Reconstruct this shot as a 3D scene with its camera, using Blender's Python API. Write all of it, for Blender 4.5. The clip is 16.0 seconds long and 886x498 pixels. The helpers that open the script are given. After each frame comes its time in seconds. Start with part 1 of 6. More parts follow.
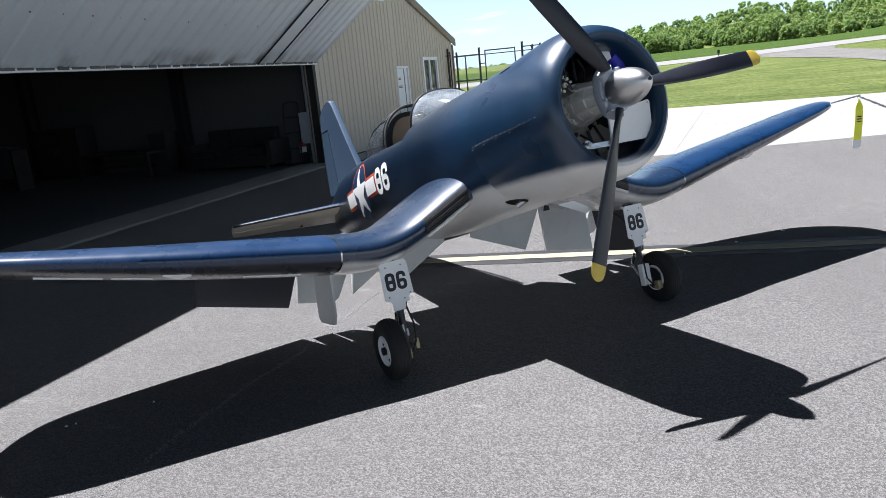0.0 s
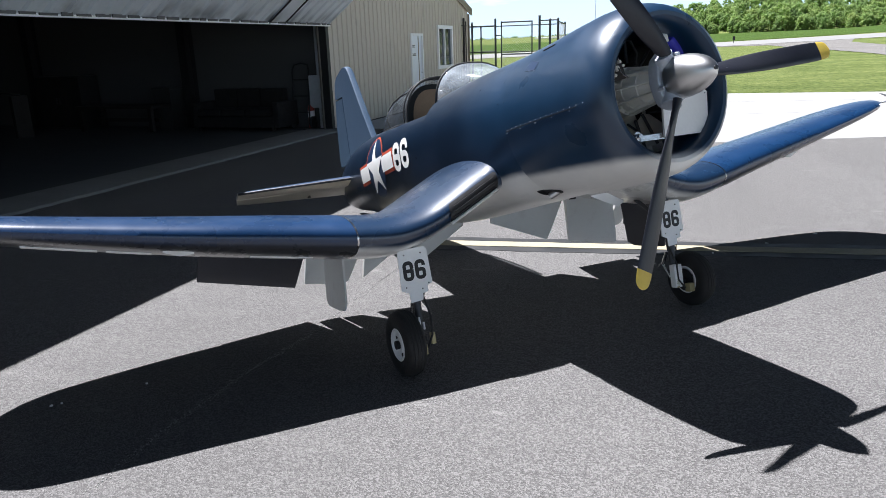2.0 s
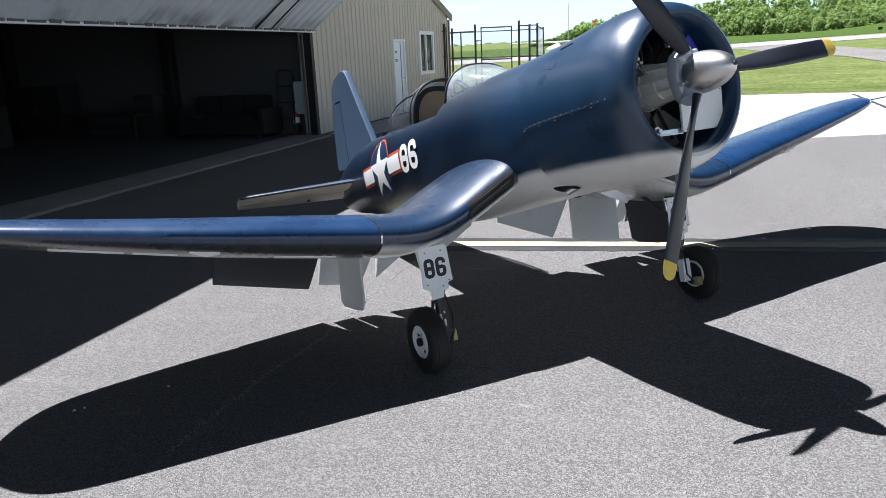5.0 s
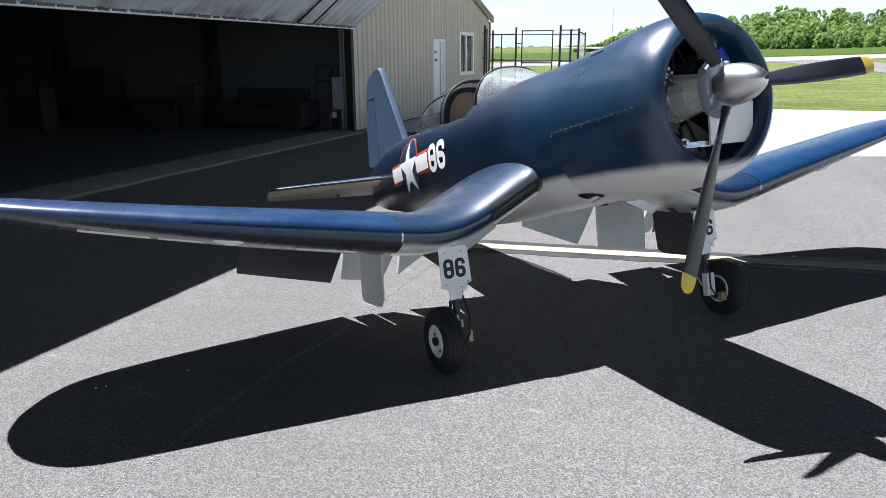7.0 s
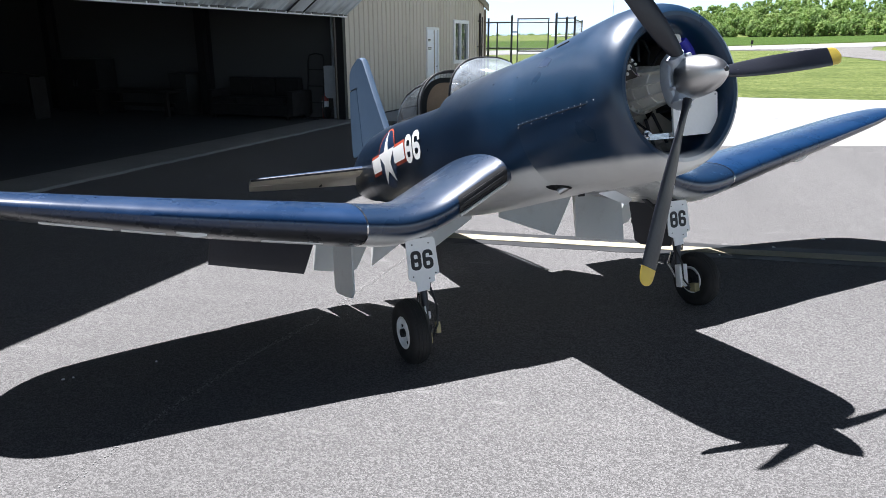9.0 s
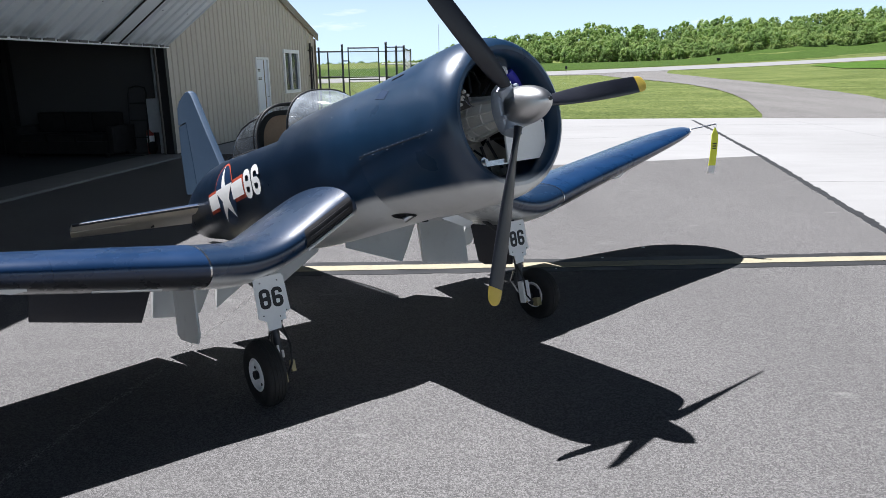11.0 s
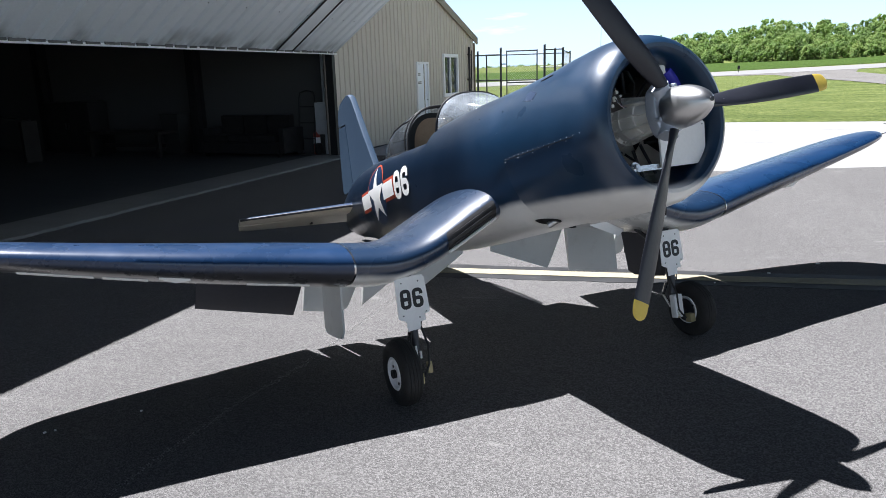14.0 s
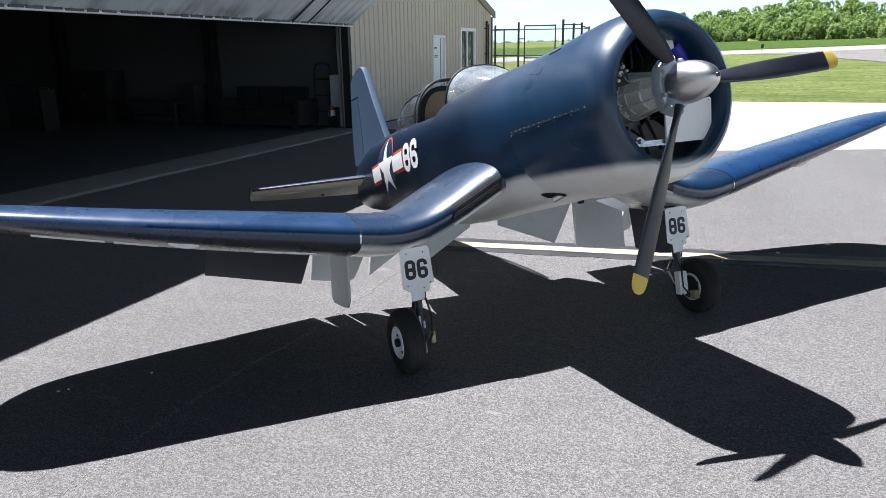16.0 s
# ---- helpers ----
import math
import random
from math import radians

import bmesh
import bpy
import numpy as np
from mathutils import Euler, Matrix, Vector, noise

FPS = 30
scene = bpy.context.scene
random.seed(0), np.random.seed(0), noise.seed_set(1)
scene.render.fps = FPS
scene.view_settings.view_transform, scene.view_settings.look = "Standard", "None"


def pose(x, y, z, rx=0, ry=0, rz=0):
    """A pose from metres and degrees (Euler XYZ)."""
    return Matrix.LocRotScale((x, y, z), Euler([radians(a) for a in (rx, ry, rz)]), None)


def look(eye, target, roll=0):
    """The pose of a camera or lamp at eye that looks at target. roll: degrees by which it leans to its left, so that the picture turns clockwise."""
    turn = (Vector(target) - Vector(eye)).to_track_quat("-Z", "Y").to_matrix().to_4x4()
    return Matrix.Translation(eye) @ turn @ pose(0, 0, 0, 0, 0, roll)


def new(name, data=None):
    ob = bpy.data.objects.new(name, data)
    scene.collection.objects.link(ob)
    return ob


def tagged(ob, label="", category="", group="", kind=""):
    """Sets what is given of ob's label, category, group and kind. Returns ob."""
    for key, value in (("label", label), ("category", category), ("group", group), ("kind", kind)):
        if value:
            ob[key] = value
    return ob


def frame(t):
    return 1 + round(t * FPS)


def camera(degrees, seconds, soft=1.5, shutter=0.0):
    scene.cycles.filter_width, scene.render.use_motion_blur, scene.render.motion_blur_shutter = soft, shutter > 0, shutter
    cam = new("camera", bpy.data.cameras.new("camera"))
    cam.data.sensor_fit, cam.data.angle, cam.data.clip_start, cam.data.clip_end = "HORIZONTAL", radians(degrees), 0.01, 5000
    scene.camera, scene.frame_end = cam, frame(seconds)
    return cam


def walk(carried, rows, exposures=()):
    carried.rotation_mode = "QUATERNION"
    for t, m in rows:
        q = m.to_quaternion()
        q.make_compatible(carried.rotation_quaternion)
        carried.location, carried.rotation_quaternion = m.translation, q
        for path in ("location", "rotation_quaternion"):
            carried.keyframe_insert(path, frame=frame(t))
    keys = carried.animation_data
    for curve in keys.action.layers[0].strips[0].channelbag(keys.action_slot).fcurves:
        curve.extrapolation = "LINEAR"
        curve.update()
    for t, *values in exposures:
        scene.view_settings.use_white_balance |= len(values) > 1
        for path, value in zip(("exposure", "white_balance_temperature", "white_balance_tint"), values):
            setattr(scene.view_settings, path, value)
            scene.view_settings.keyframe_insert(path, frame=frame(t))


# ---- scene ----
cam = camera(64.5, 16.0, soft=0.85)
PATH = [
    (0, (0.877, -1.088, 1.634), (0.414, 0.8, 1.161), -5.4),
    (0.5, (0.829, -1.046, 1.655), (0.386, 0.85, 1.199), -3.2),
    (1, (0.77, -0.969, 1.637), (0.33, 0.927, 1.176), 0.0),
    (1.5, (0.719, -0.827, 1.623), (0.295, 1.047, 1.07), 2.3),
    (2, (0.676, -0.803, 1.658), (0.217, 1.064, 1.106), -1.9),
    (2.5, (0.562, -0.881, 1.642), (0.265, 1.03, 1.134), -0.8),
    (3, (0.501, -0.918, 1.638), (0.215, 0.998, 1.141), -1.0),
    (3.5, (0.474, -0.906, 1.632), (0.117, 0.994, 1.12), -1.8),
    (4, (0.466, -0.894, 1.63), (0.083, 0.992, 1.088), -2.2),
    (6.5, (0.487, -0.923, 1.639), (0.034, 0.952, 1.11), -1.4),
    (7, (0.527, -0.906, 1.636), (0.043, 0.96, 1.102), -0.1),
    (7.5, (0.633, -0.866, 1.652), (0.06, 0.972, 1.11), -0.7),
    (8, (0.72, -0.868, 1.651), (0.192, 0.982, 1.106), -0.2),
    (10.5, (0.648, -0.842, 1.659), (0.271, 1.033, 1.075), -1.8),
    (11, (0.672, -0.874, 1.678), (0.622, 1.063, 1.181), -0.8),
    (11.5, (0.65, -0.916, 1.672), (0.705, 1.031, 1.218), 1.0),
    (12, (0.618, -0.893, 1.654), (0.596, 1.054, 1.195), 1.1),
    (12.5, (0.581, -0.851, 1.653), (0.369, 1.078, 1.169), -0.2),
    (13, (0.603, -0.804, 1.656), (0.234, 1.101, 1.169), -1.0),
    (13.5, (0.664, -0.768, 1.664), (0.223, 1.121, 1.175), -1.4),
    (14, (0.714, -0.782, 1.667), (0.237, 1.1, 1.187), -1.6),
    (14.5, (0.754, -0.811, 1.661), (0.219, 1.059, 1.193), -1.0),
    (15, (0.772, -0.801, 1.657), (0.241, 1.063, 1.168), -1.3),
    (15.5, (0.768, -0.798, 1.652), (0.257, 1.063, 1.127), -1.1),
    (16, (0.775, -0.815, 1.655), (0.261, 1.039, 1.11), -0.8),
]
EXPOSURES = [(0, 1.25), (3, 1.24), (4, 1.33), (6.5, 1.34), (7.5, 1.46), (8, 1.44), (10.5, 1.3), (11, 0.98), (12, 0.95), (12.5, 1.07), (13, 1.18), (13.5, 1.23), (16, 1.38)]
walk(cam, [(t, look(eye, target, roll)) for t, eye, target, roll in PATH], [(t, e + 0.13, 6040, 13) for t, e in EXPOSURES])

# ---- world and light ----
SUN_DIR = Vector((-0.425, 0.2066, 1.0)).normalized()
world = bpy.data.worlds.new("sky")
scene.world = world
world.use_nodes = True
wn, wl = world.node_tree.nodes, world.node_tree.links
wn.clear()
sky = wn.new("ShaderNodeTexSky")
sky.sky_type = 'NISHITA'
sky.sun_disc = False
sky.sun_elevation = radians(64.4)
sky.sun_rotation = radians(294)
sky.air_density, sky.dust_density, sky.ozone_density = 1.0, 0.1, 3.5
cl_tc = wn.new("ShaderNodeTexCoord")
cl_map = wn.new("ShaderNodeMapping")
cl_map.inputs["Scale"].default_value = (2.2, 2.2, 15.0)
cl_noise = wn.new("ShaderNodeTexNoise")
cl_noise.inputs["Scale"].default_value = 2.6
cl_noise.inputs["Detail"].default_value = 7.0
cl_ramp = wn.new("ShaderNodeValToRGB")
cl_ramp.color_ramp.elements[0].position = 0.63
cl_ramp.color_ramp.elements[1].position = 0.76
cl_mix = wn.new("ShaderNodeMix")
cl_mix.data_type = 'RGBA'
cl_mix.inputs[7].default_value = (80.0, 83.0, 86.0, 1)
bg = wn.new("ShaderNodeBackground")
bg.inputs["Strength"].default_value = 0.0068
wo = wn.new("ShaderNodeOutputWorld")
wl.new(cl_tc.outputs["Generated"], cl_map.inputs["Vector"])
wl.new(cl_map.outputs["Vector"], cl_noise.inputs["Vector"])
wl.new(cl_noise.outputs["Fac"], cl_ramp.inputs["Fac"])
wl.new(cl_ramp.outputs["Color"], cl_mix.inputs[0])
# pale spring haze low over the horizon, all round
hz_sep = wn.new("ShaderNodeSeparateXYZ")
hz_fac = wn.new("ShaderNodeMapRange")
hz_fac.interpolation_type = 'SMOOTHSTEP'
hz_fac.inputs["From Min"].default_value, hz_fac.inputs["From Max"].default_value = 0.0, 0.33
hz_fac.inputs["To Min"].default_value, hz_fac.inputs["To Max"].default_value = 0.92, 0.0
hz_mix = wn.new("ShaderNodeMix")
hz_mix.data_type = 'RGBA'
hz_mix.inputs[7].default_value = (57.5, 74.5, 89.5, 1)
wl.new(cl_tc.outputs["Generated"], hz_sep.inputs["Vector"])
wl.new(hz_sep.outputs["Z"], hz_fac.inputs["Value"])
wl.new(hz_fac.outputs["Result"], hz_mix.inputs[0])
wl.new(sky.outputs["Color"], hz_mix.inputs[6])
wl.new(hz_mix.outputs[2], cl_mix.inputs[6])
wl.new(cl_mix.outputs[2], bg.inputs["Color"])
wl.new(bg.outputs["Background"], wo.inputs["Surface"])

sun_data = bpy.data.lights.new("sun", 'SUN')
sun_data.energy, sun_data.angle, sun_data.color = 5.0, radians(0.53), (1.0, 0.98, 0.95)
sun = new("sun", sun_data)
sun.matrix_world = look(SUN_DIR * 50, (0, 0, 0))


# ---- materials ----
def mat_base(name, rough=0.5, metal=0.0):
    m = bpy.data.materials.new(name)
    m.use_nodes = True
    b = m.node_tree.nodes["Principled BSDF"]
    b.inputs["Roughness"].default_value = rough
    b.inputs["Metallic"].default_value = metal
    return m, m.node_tree.nodes, m.node_tree.links, b


def coords(nt, scale=(1, 1, 1), kind="Object"):
    tc = nt.nodes.new("ShaderNodeTexCoord")
    mp = nt.nodes.new("ShaderNodeMapping")
    mp.inputs["Scale"].default_value = scale
    nt.links.new(tc.outputs[kind], mp.inputs["Vector"])
    return mp.outputs["Vector"]


def noise_fac(nt, vec, scale, detail=4.0, rough=0.55, lo=0.3, hi=0.7):
    n = nt.nodes.new("ShaderNodeTexNoise")
    n.inputs["Scale"].default_value = scale
    n.inputs["Detail"].default_value = detail
    n.inputs["Roughness"].default_value = rough
    nt.links.new(vec, n.inputs["Vector"])
    r = nt.nodes.new("ShaderNodeMapRange")
    r.inputs["From Min"].default_value, r.inputs["From Max"].default_value = lo, hi
    nt.links.new(n.outputs["Fac"], r.inputs["Value"])
    return r.outputs["Result"]


def mix_col(nt, fac, a, b, mode='MIX'):
    n = nt.nodes.new("ShaderNodeMix")
    n.data_type, n.blend_type = 'RGBA', mode
    for sock, v in ((n.inputs[0], fac), (n.inputs[6], a), (n.inputs[7], b)):
        if isinstance(v, (int, float)):
            sock.default_value = v
        elif isinstance(v, tuple):
            sock.default_value = (*v, 1) if len(v) == 3 else v
        else:
            nt.links.new(v, sock)
    return n.outputs[2]


def bump(nt, bsdf, height, strength=0.2, dist=0.01):
    b = nt.nodes.new("ShaderNodeBump")
    b.inputs["Strength"].default_value, b.inputs["Distance"].default_value = strength, dist
    nt.links.new(height, b.inputs["Height"])
    nt.links.new(b.outputs["Normal"], bsdf.inputs["Normal"])


def surface(name, dark, light, rough=0.5, metal=0.0, big=1.5, fine=60.0, bumps=0.08, coat=0.0, fine_amt=0.35, dirt=None):
    """Two scales of variation between two near colours, with fine relief."""
    m, n, l, b = mat_base(name, rough, metal)
    nt = m.node_tree
    v = coords(nt)
    f1 = noise_fac(nt, v, big, 5)
    f2 = noise_fac(nt, v, fine, 3)
    c = mix_col(nt, f1, dark, light)
    c = mix_col(nt, fine_amt, c, mix_col(nt, f2, dark, light))
    if dirt:
        f3 = noise_fac(nt, v, big * 3.1, 6, 0.65, 0.55, 0.8)
        c = mix_col(nt, f3, c, dirt)
    l.new(c, b.inputs["Base Color"])
    rr = n.new("ShaderNodeMapRange")
    rr.inputs["To Min"].default_value, rr.inputs["To Max"].default_value = rough * 0.85, min(1, rough * 1.2)
    l.new(f1, rr.inputs["Value"])
    l.new(rr.outputs["Result"], b.inputs["Roughness"])
    b.inputs["Coat Weight"].default_value = coat
    b.inputs["Coat Roughness"].default_value = 0.12
    if bumps:
        bump(nt, b, f2, bumps, 0.004)
    return m


def asphalt_material(name, base, pale, grain=0.35):
    m, n, l, b = mat_base(name, 0.92)
    nt = m.node_tree
    v = coords(nt)
    big = noise_fac(nt, v, 0.35, 6, 0.6, 0.35, 0.68)
    mid = noise_fac(nt, v, 3.0, 5, 0.6, 0.3, 0.7)
    st = noise_fac(nt, coords(nt, (0.5, 3.0, 1)), 1.3, 4, 0.5, 0.55, 0.75)
    vor = n.new("ShaderNodeTexVoronoi")
    vor.inputs["Scale"].default_value = 160
    l.new(v, vor.inputs["Vector"])
    sep = n.new("ShaderNodeSeparateColor")
    l.new(vor.outputs["Color"], sep.inputs["Color"])
    c = mix_col(nt, big, base, pale)
    c = mix_col(nt, 0.35, c, mix_col(nt, mid, tuple(0.8 * x for x in base), pale))
    chip = n.new("ShaderNodeMapRange")
    chip.inputs["From Min"].default_value, chip.inputs["From Max"].default_value = 0.25, 1.0
    l.new(sep.outputs[0], chip.inputs["Value"])
    chips = mix_col(nt, chip.outputs["Result"], tuple(0.3 * x for x in base), tuple(min(1, 2.5 * x) for x in pale))
    # broad, soft lanes where wheels have rolled
    lane = noise_fac(nt, coords(nt, (1.0, 0.16, 1)), 0.55, 3, 0.5, 0.40, 0.66)
    c = mix_col(nt, lane, c, tuple(0.62 * x for x in base))
    c = mix_col(nt, grain, c, mix_col(nt, lane, chips, mix_col(nt, 0.30, chips, base)))
    tiny = noise_fac(nt, v, 300, 3, 0.7, 0.36, 0.64)
    c = mix_col(nt, 0.5, c, mix_col(nt, tiny, tuple(0.45 * x for x in base), tuple(1.8 * x for x in pale)))
    c = mix_col(nt, st, c, mix_col(nt, 0.07, c, (0.3, 0.29, 0.27)))
    scuff = noise_fac(nt, coords(nt, (1.0, 3.5, 1)), 2.1, 6, 0.6, 0.64, 0.72)
    c = mix_col(nt, scuff, c, mix_col(nt, 0.45, c, (0.27, 0.262, 0.25)))
    l.new(c, b.inputs["Base Color"])
    b.inputs["Specular IOR Level"].default_value = 0.06
    bump(nt, b, vor.outputs["Distance"], 0.7, 0.006)
    return m


def concrete_material(name, a, bcol):
    m, n, l, b = mat_base(name, 0.9)
    nt = m.node_tree
    v = coords(nt)
    big = noise_fac(nt, v, 0.25, 6, 0.6)
    mid = noise_fac(nt, coords(nt, (0.6, 2.5, 1)), 1.1, 6, 0.65)
    fine = noise_fac(nt, v, 45, 4)
    c = mix_col(nt, big, a, bcol)
    c = mix_col(nt, 0.4, c, mix_col(nt, mid, a, bcol))
    c = mix_col(nt, 0.18, c, mix_col(nt, fine, tuple(0.6 * x for x in a), bcol))
    l.new(c, b.inputs["Base Color"])
    bump(nt, b, fine, 0.2, 0.004)
    return m


def grass_material(name, cols):
    m, n, l, b = mat_base(name, 0.95)
    nt = m.node_tree
    v = coords(nt)
    f1 = noise_fac(nt, v, 0.05, 6, 0.6)
    f2 = noise_fac(nt, coords(nt, (0.6, 1.0, 1)), 0.9, 8, 0.7, 0.40, 0.60)
    f3 = noise_fac(nt, v, 4.5, 9, 0.78, 0.40, 0.60)
    f4 = noise_fac(nt, coords(nt, (0.5, 1.0, 1)), 0.22, 6, 0.65, 0.42, 0.62)
    c = mix_col(nt, f1, cols[0], cols[1])
    c = mix_col(nt, 0.8, c, mix_col(nt, f2, tuple(0.75 * x for x in cols[0]), cols[2]))
    c = mix_col(nt, 0.6, c, mix_col(nt, f3, tuple(0.32 * x for x in cols[0]), tuple(1.3 * x for x in cols[2])))
    c = mix_col(nt, f4, c, mix_col(nt, 0.5, c, tuple(0.6 * x for x in cols[0])))
    l.new(c, b.inputs["Base Color"])
    b.inputs["Specular IOR Level"].default_value = 0.1
    bump(nt, b, f3, 0.6, 0.05)
    return m


def two_tone(name, kind, lo, hi, upper, lower, rough=0.36, coat=0.25, wobble=0.05, along=None, nose_sheen=None):
    """Sprayed upper and lower colours with a soft, slightly uneven edge; the outer wing's lower one is reflected shade.
    kind 'Object' takes height, 'UV' the v value.
    """
    m, n, l, b = mat_base(name, rough)
    nt = m.node_tree
    v = coords(nt, (1, 1, 1), kind)
    o = coords(nt)
    sep = n.new("ShaderNodeSeparateXYZ")
    l.new(v, sep.inputs["Vector"])
    h = sep.outputs["Z"] if kind == "Object" else sep.outputs["Y"]
    if along:
        k = n.new("ShaderNodeMath")
        k.operation = 'MULTIPLY_ADD'
        k.inputs[1].default_value = along
        l.new(sep.outputs["X"], k.inputs[0])
        l.new(h, k.inputs[2])
        h = k.outputs[0]
    wob = noise_fac(nt, o, 2.2, 3)
    add = n.new("ShaderNodeMath")
    add.operation = 'MULTIPLY_ADD'
    add.inputs[1].default_value = wobble
    l.new(wob, add.inputs[0])
    l.new(h, add.inputs[2])
    r = n.new("ShaderNodeMapRange")
    r.interpolation_type = 'SMOOTHSTEP'
    r.inputs["From Min"].default_value, r.inputs["From Max"].default_value = lo, hi
    l.new(add.outputs[0], r.inputs["Value"])
    f1 = noise_fac(nt, o, 3.5, 6, 0.6)
    f2 = noise_fac(nt, o, 85, 3)
    up = mix_col(nt, f1, tuple(0.85 * x for x in upper), tuple(1.2 * x for x in upper))
    if nose_sheen:      # sky light painted in as paler blue towards the nose: colour, from x, to x
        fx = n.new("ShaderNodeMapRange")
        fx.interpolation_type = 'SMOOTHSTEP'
        fx.inputs["From Min"].default_value, fx.inputs["From Max"].default_value = nose_sheen[1], nose_sheen[2]
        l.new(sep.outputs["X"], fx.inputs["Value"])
        up = mix_col(nt, fx.outputs["Result"], up, mix_col(nt, f1, tuple(0.85 * x for x in nose_sheen[0]), tuple(1.2 * x for x in nose_sheen[0])))
    dn = mix_col(nt, f1, tuple(0.86 * x for x in lower), lower)
    dn = mix_col(nt, noise_fac(nt, coords(nt, (1.2, 5, 5)), 3.0, 5, 0.6, 0.58, 1.0), dn, tuple(0.68 * x for x in lower))
    c = mix_col(nt, r.outputs["Result"], dn, up)
    l.new(c, b.inputs["Base Color"])
    rr = n.new("ShaderNodeMapRange")
    rr.inputs["To Min"].default_value, rr.inputs["To Max"].default_value = rough * 0.8, rough * 1.25
    l.new(f1, rr.inputs["Value"])
    l.new(rr.outputs["Result"], b.inputs["Roughness"])
    b.inputs["Coat Weight"].default_value = coat
    b.inputs["Coat Roughness"].default_value = 0.3
    bump(nt, b, f2, 0.03, 0.002)
    return m


# BLUE is the navy lifted to carry the sky light on the nose
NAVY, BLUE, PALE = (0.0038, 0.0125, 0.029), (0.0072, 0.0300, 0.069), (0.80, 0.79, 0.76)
M_FUSE = two_tone("fuselage_paint", "Object", -0.192, -0.146, NAVY, PALE, rough=0.33, coat=0.35, wobble=0.03, along=-0.12, nose_sheen=(BLUE, -1.65, -0.92))
M_COWL = two_tone("cowl_paint", "Object", -0.330, -0.284, BLUE, PALE, rough=0.33, coat=0.45, wobble=0.03)
M_WING = two_tone("wing_paint", "UV", 0.43, 0.475, (0.0058, 0.0235, 0.060), PALE, rough=0.26, coat=0.95, wobble=0.03)
# lower colour paints in the shaded ground mirrored under the outer wing
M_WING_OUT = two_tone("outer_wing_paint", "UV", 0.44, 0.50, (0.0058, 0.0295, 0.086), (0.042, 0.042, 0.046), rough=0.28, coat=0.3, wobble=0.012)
# weathered tail blues, also lifted to paint in grazing sun
M_FIN = surface("fin_paint", (0.052, 0.088, 0.145), (0.068, 0.11, 0.172), 0.42, coat=0.15, big=3)
M_RUDDER = surface("rudder_paint", (0.044, 0.078, 0.13), (0.058, 0.097, 0.155), 0.42, coat=0.15, big=3)
M_NAVY = surface("navy_paint", (0.012, 0.03, 0.072), (0.016, 0.038, 0.09), 0.36, coat=0.2, big=4)
M_PALE = surface("pale_grey_paint", (0.69, 0.69, 0.67), (0.75, 0.74, 0.71), 0.5, big=3, fine_amt=0.12, dirt=(0.62, 0.60, 0.57))
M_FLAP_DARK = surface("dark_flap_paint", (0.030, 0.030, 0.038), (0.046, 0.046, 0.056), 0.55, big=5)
M_WHITE = surface("white_paint", (0.80, 0.80, 0.79), (0.87, 0.87, 0.86), 0.45, big=6)
M_DECAL_WHITE = surface("insignia_white", (0.76, 0.76, 0.74), (0.82, 0.82, 0.8), 0.5, big=8, bumps=0)
M_RED = surface("insignia_red", (0.42, 0.06, 0.03), (0.5, 0.085, 0.04), 0.5, big=8, bumps=0)
M_BLACK = surface("black_paint", (0.006, 0.006, 0.007), (0.012, 0.012, 0.014), 0.5, big=9)
M_RUBBER = surface("tyre_rubber", (0.010, 0.010, 0.011), (0.022, 0.021, 0.02), 0.78, big=9, fine=120, bumps=0.2)
M_STEEL = surface("dark_steel", (0.05, 0.05, 0.055), (0.09, 0.09, 0.095), 0.45, 0.7, big=8)
M_CHROME = surface("bright_steel", (0.6, 0.6, 0.6), (0.72, 0.72, 0.72), 0.22, 1.0, big=8)
M_SPIN = surface("brushed_aluminium", (0.50, 0.50, 0.50), (0.62, 0.62, 0.62), 0.36, 1.0, big=6, fine=260, bumps=0.05)
M_HUB = surface("hub_aluminium", (0.36, 0.40, 0.46), (0.46, 0.50, 0.56), 0.42, 0.3, big=9)
M_CASE = surface("cast_crankcase", (0.78, 0.75, 0.68), (0.88, 0.85, 0.79), 0.5, 0.05, big=12, fine=200, bumps=0.35)
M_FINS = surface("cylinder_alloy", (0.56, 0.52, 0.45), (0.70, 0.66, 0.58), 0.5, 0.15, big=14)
# the same alloy with the shade inside the cowling painted in
M_SHADEFIN = surface("shaded_cylinder", (0.055, 0.05, 0.045), (0.10, 0.092, 0.08), 0.5, 0.3, big=14)
M_BLADE = surface("propeller_black", (0.012, 0.013, 0.020), (0.020, 0.022, 0.031), 0.42, big=6)
M_YELLOW = surface("tip_yellow", (0.62, 0.44, 0.055), (0.74, 0.55, 0.09), 0.5, big=12)
M_TAG = surface("tag_yellow", (0.78, 0.80, 0.03), (0.88, 0.9, 0.07), 0.5, big=12)
M_BLUE = surface("blue_duct", (0.02, 0.02, 0.35), (0.035, 0.04, 0.5), 0.4, big=9)
M_BRASS = surface("gold_fitting", (0.36, 0.30, 0.15), (0.46, 0.40, 0.22), 0.45, 0.3, big=20)
M_PLY = surface("tan_plywood", (0.36, 0.24, 0.15), (0.48, 0.33, 0.21), 0.6, big=7)
M_PIT = surface("cockpit_dark", (0.012, 0.013, 0.012), (0.03, 0.03, 0.028), 0.7, big=7)
M_ASPHALT = asphalt_material("asphalt", (0.084, 0.0805, 0.0785), (0.143, 0.1375, 0.1335), 0.72)
M_TAXI = asphalt_material("old_asphalt", (0.135, 0.128, 0.12), (0.178, 0.17, 0.16), 0.3)
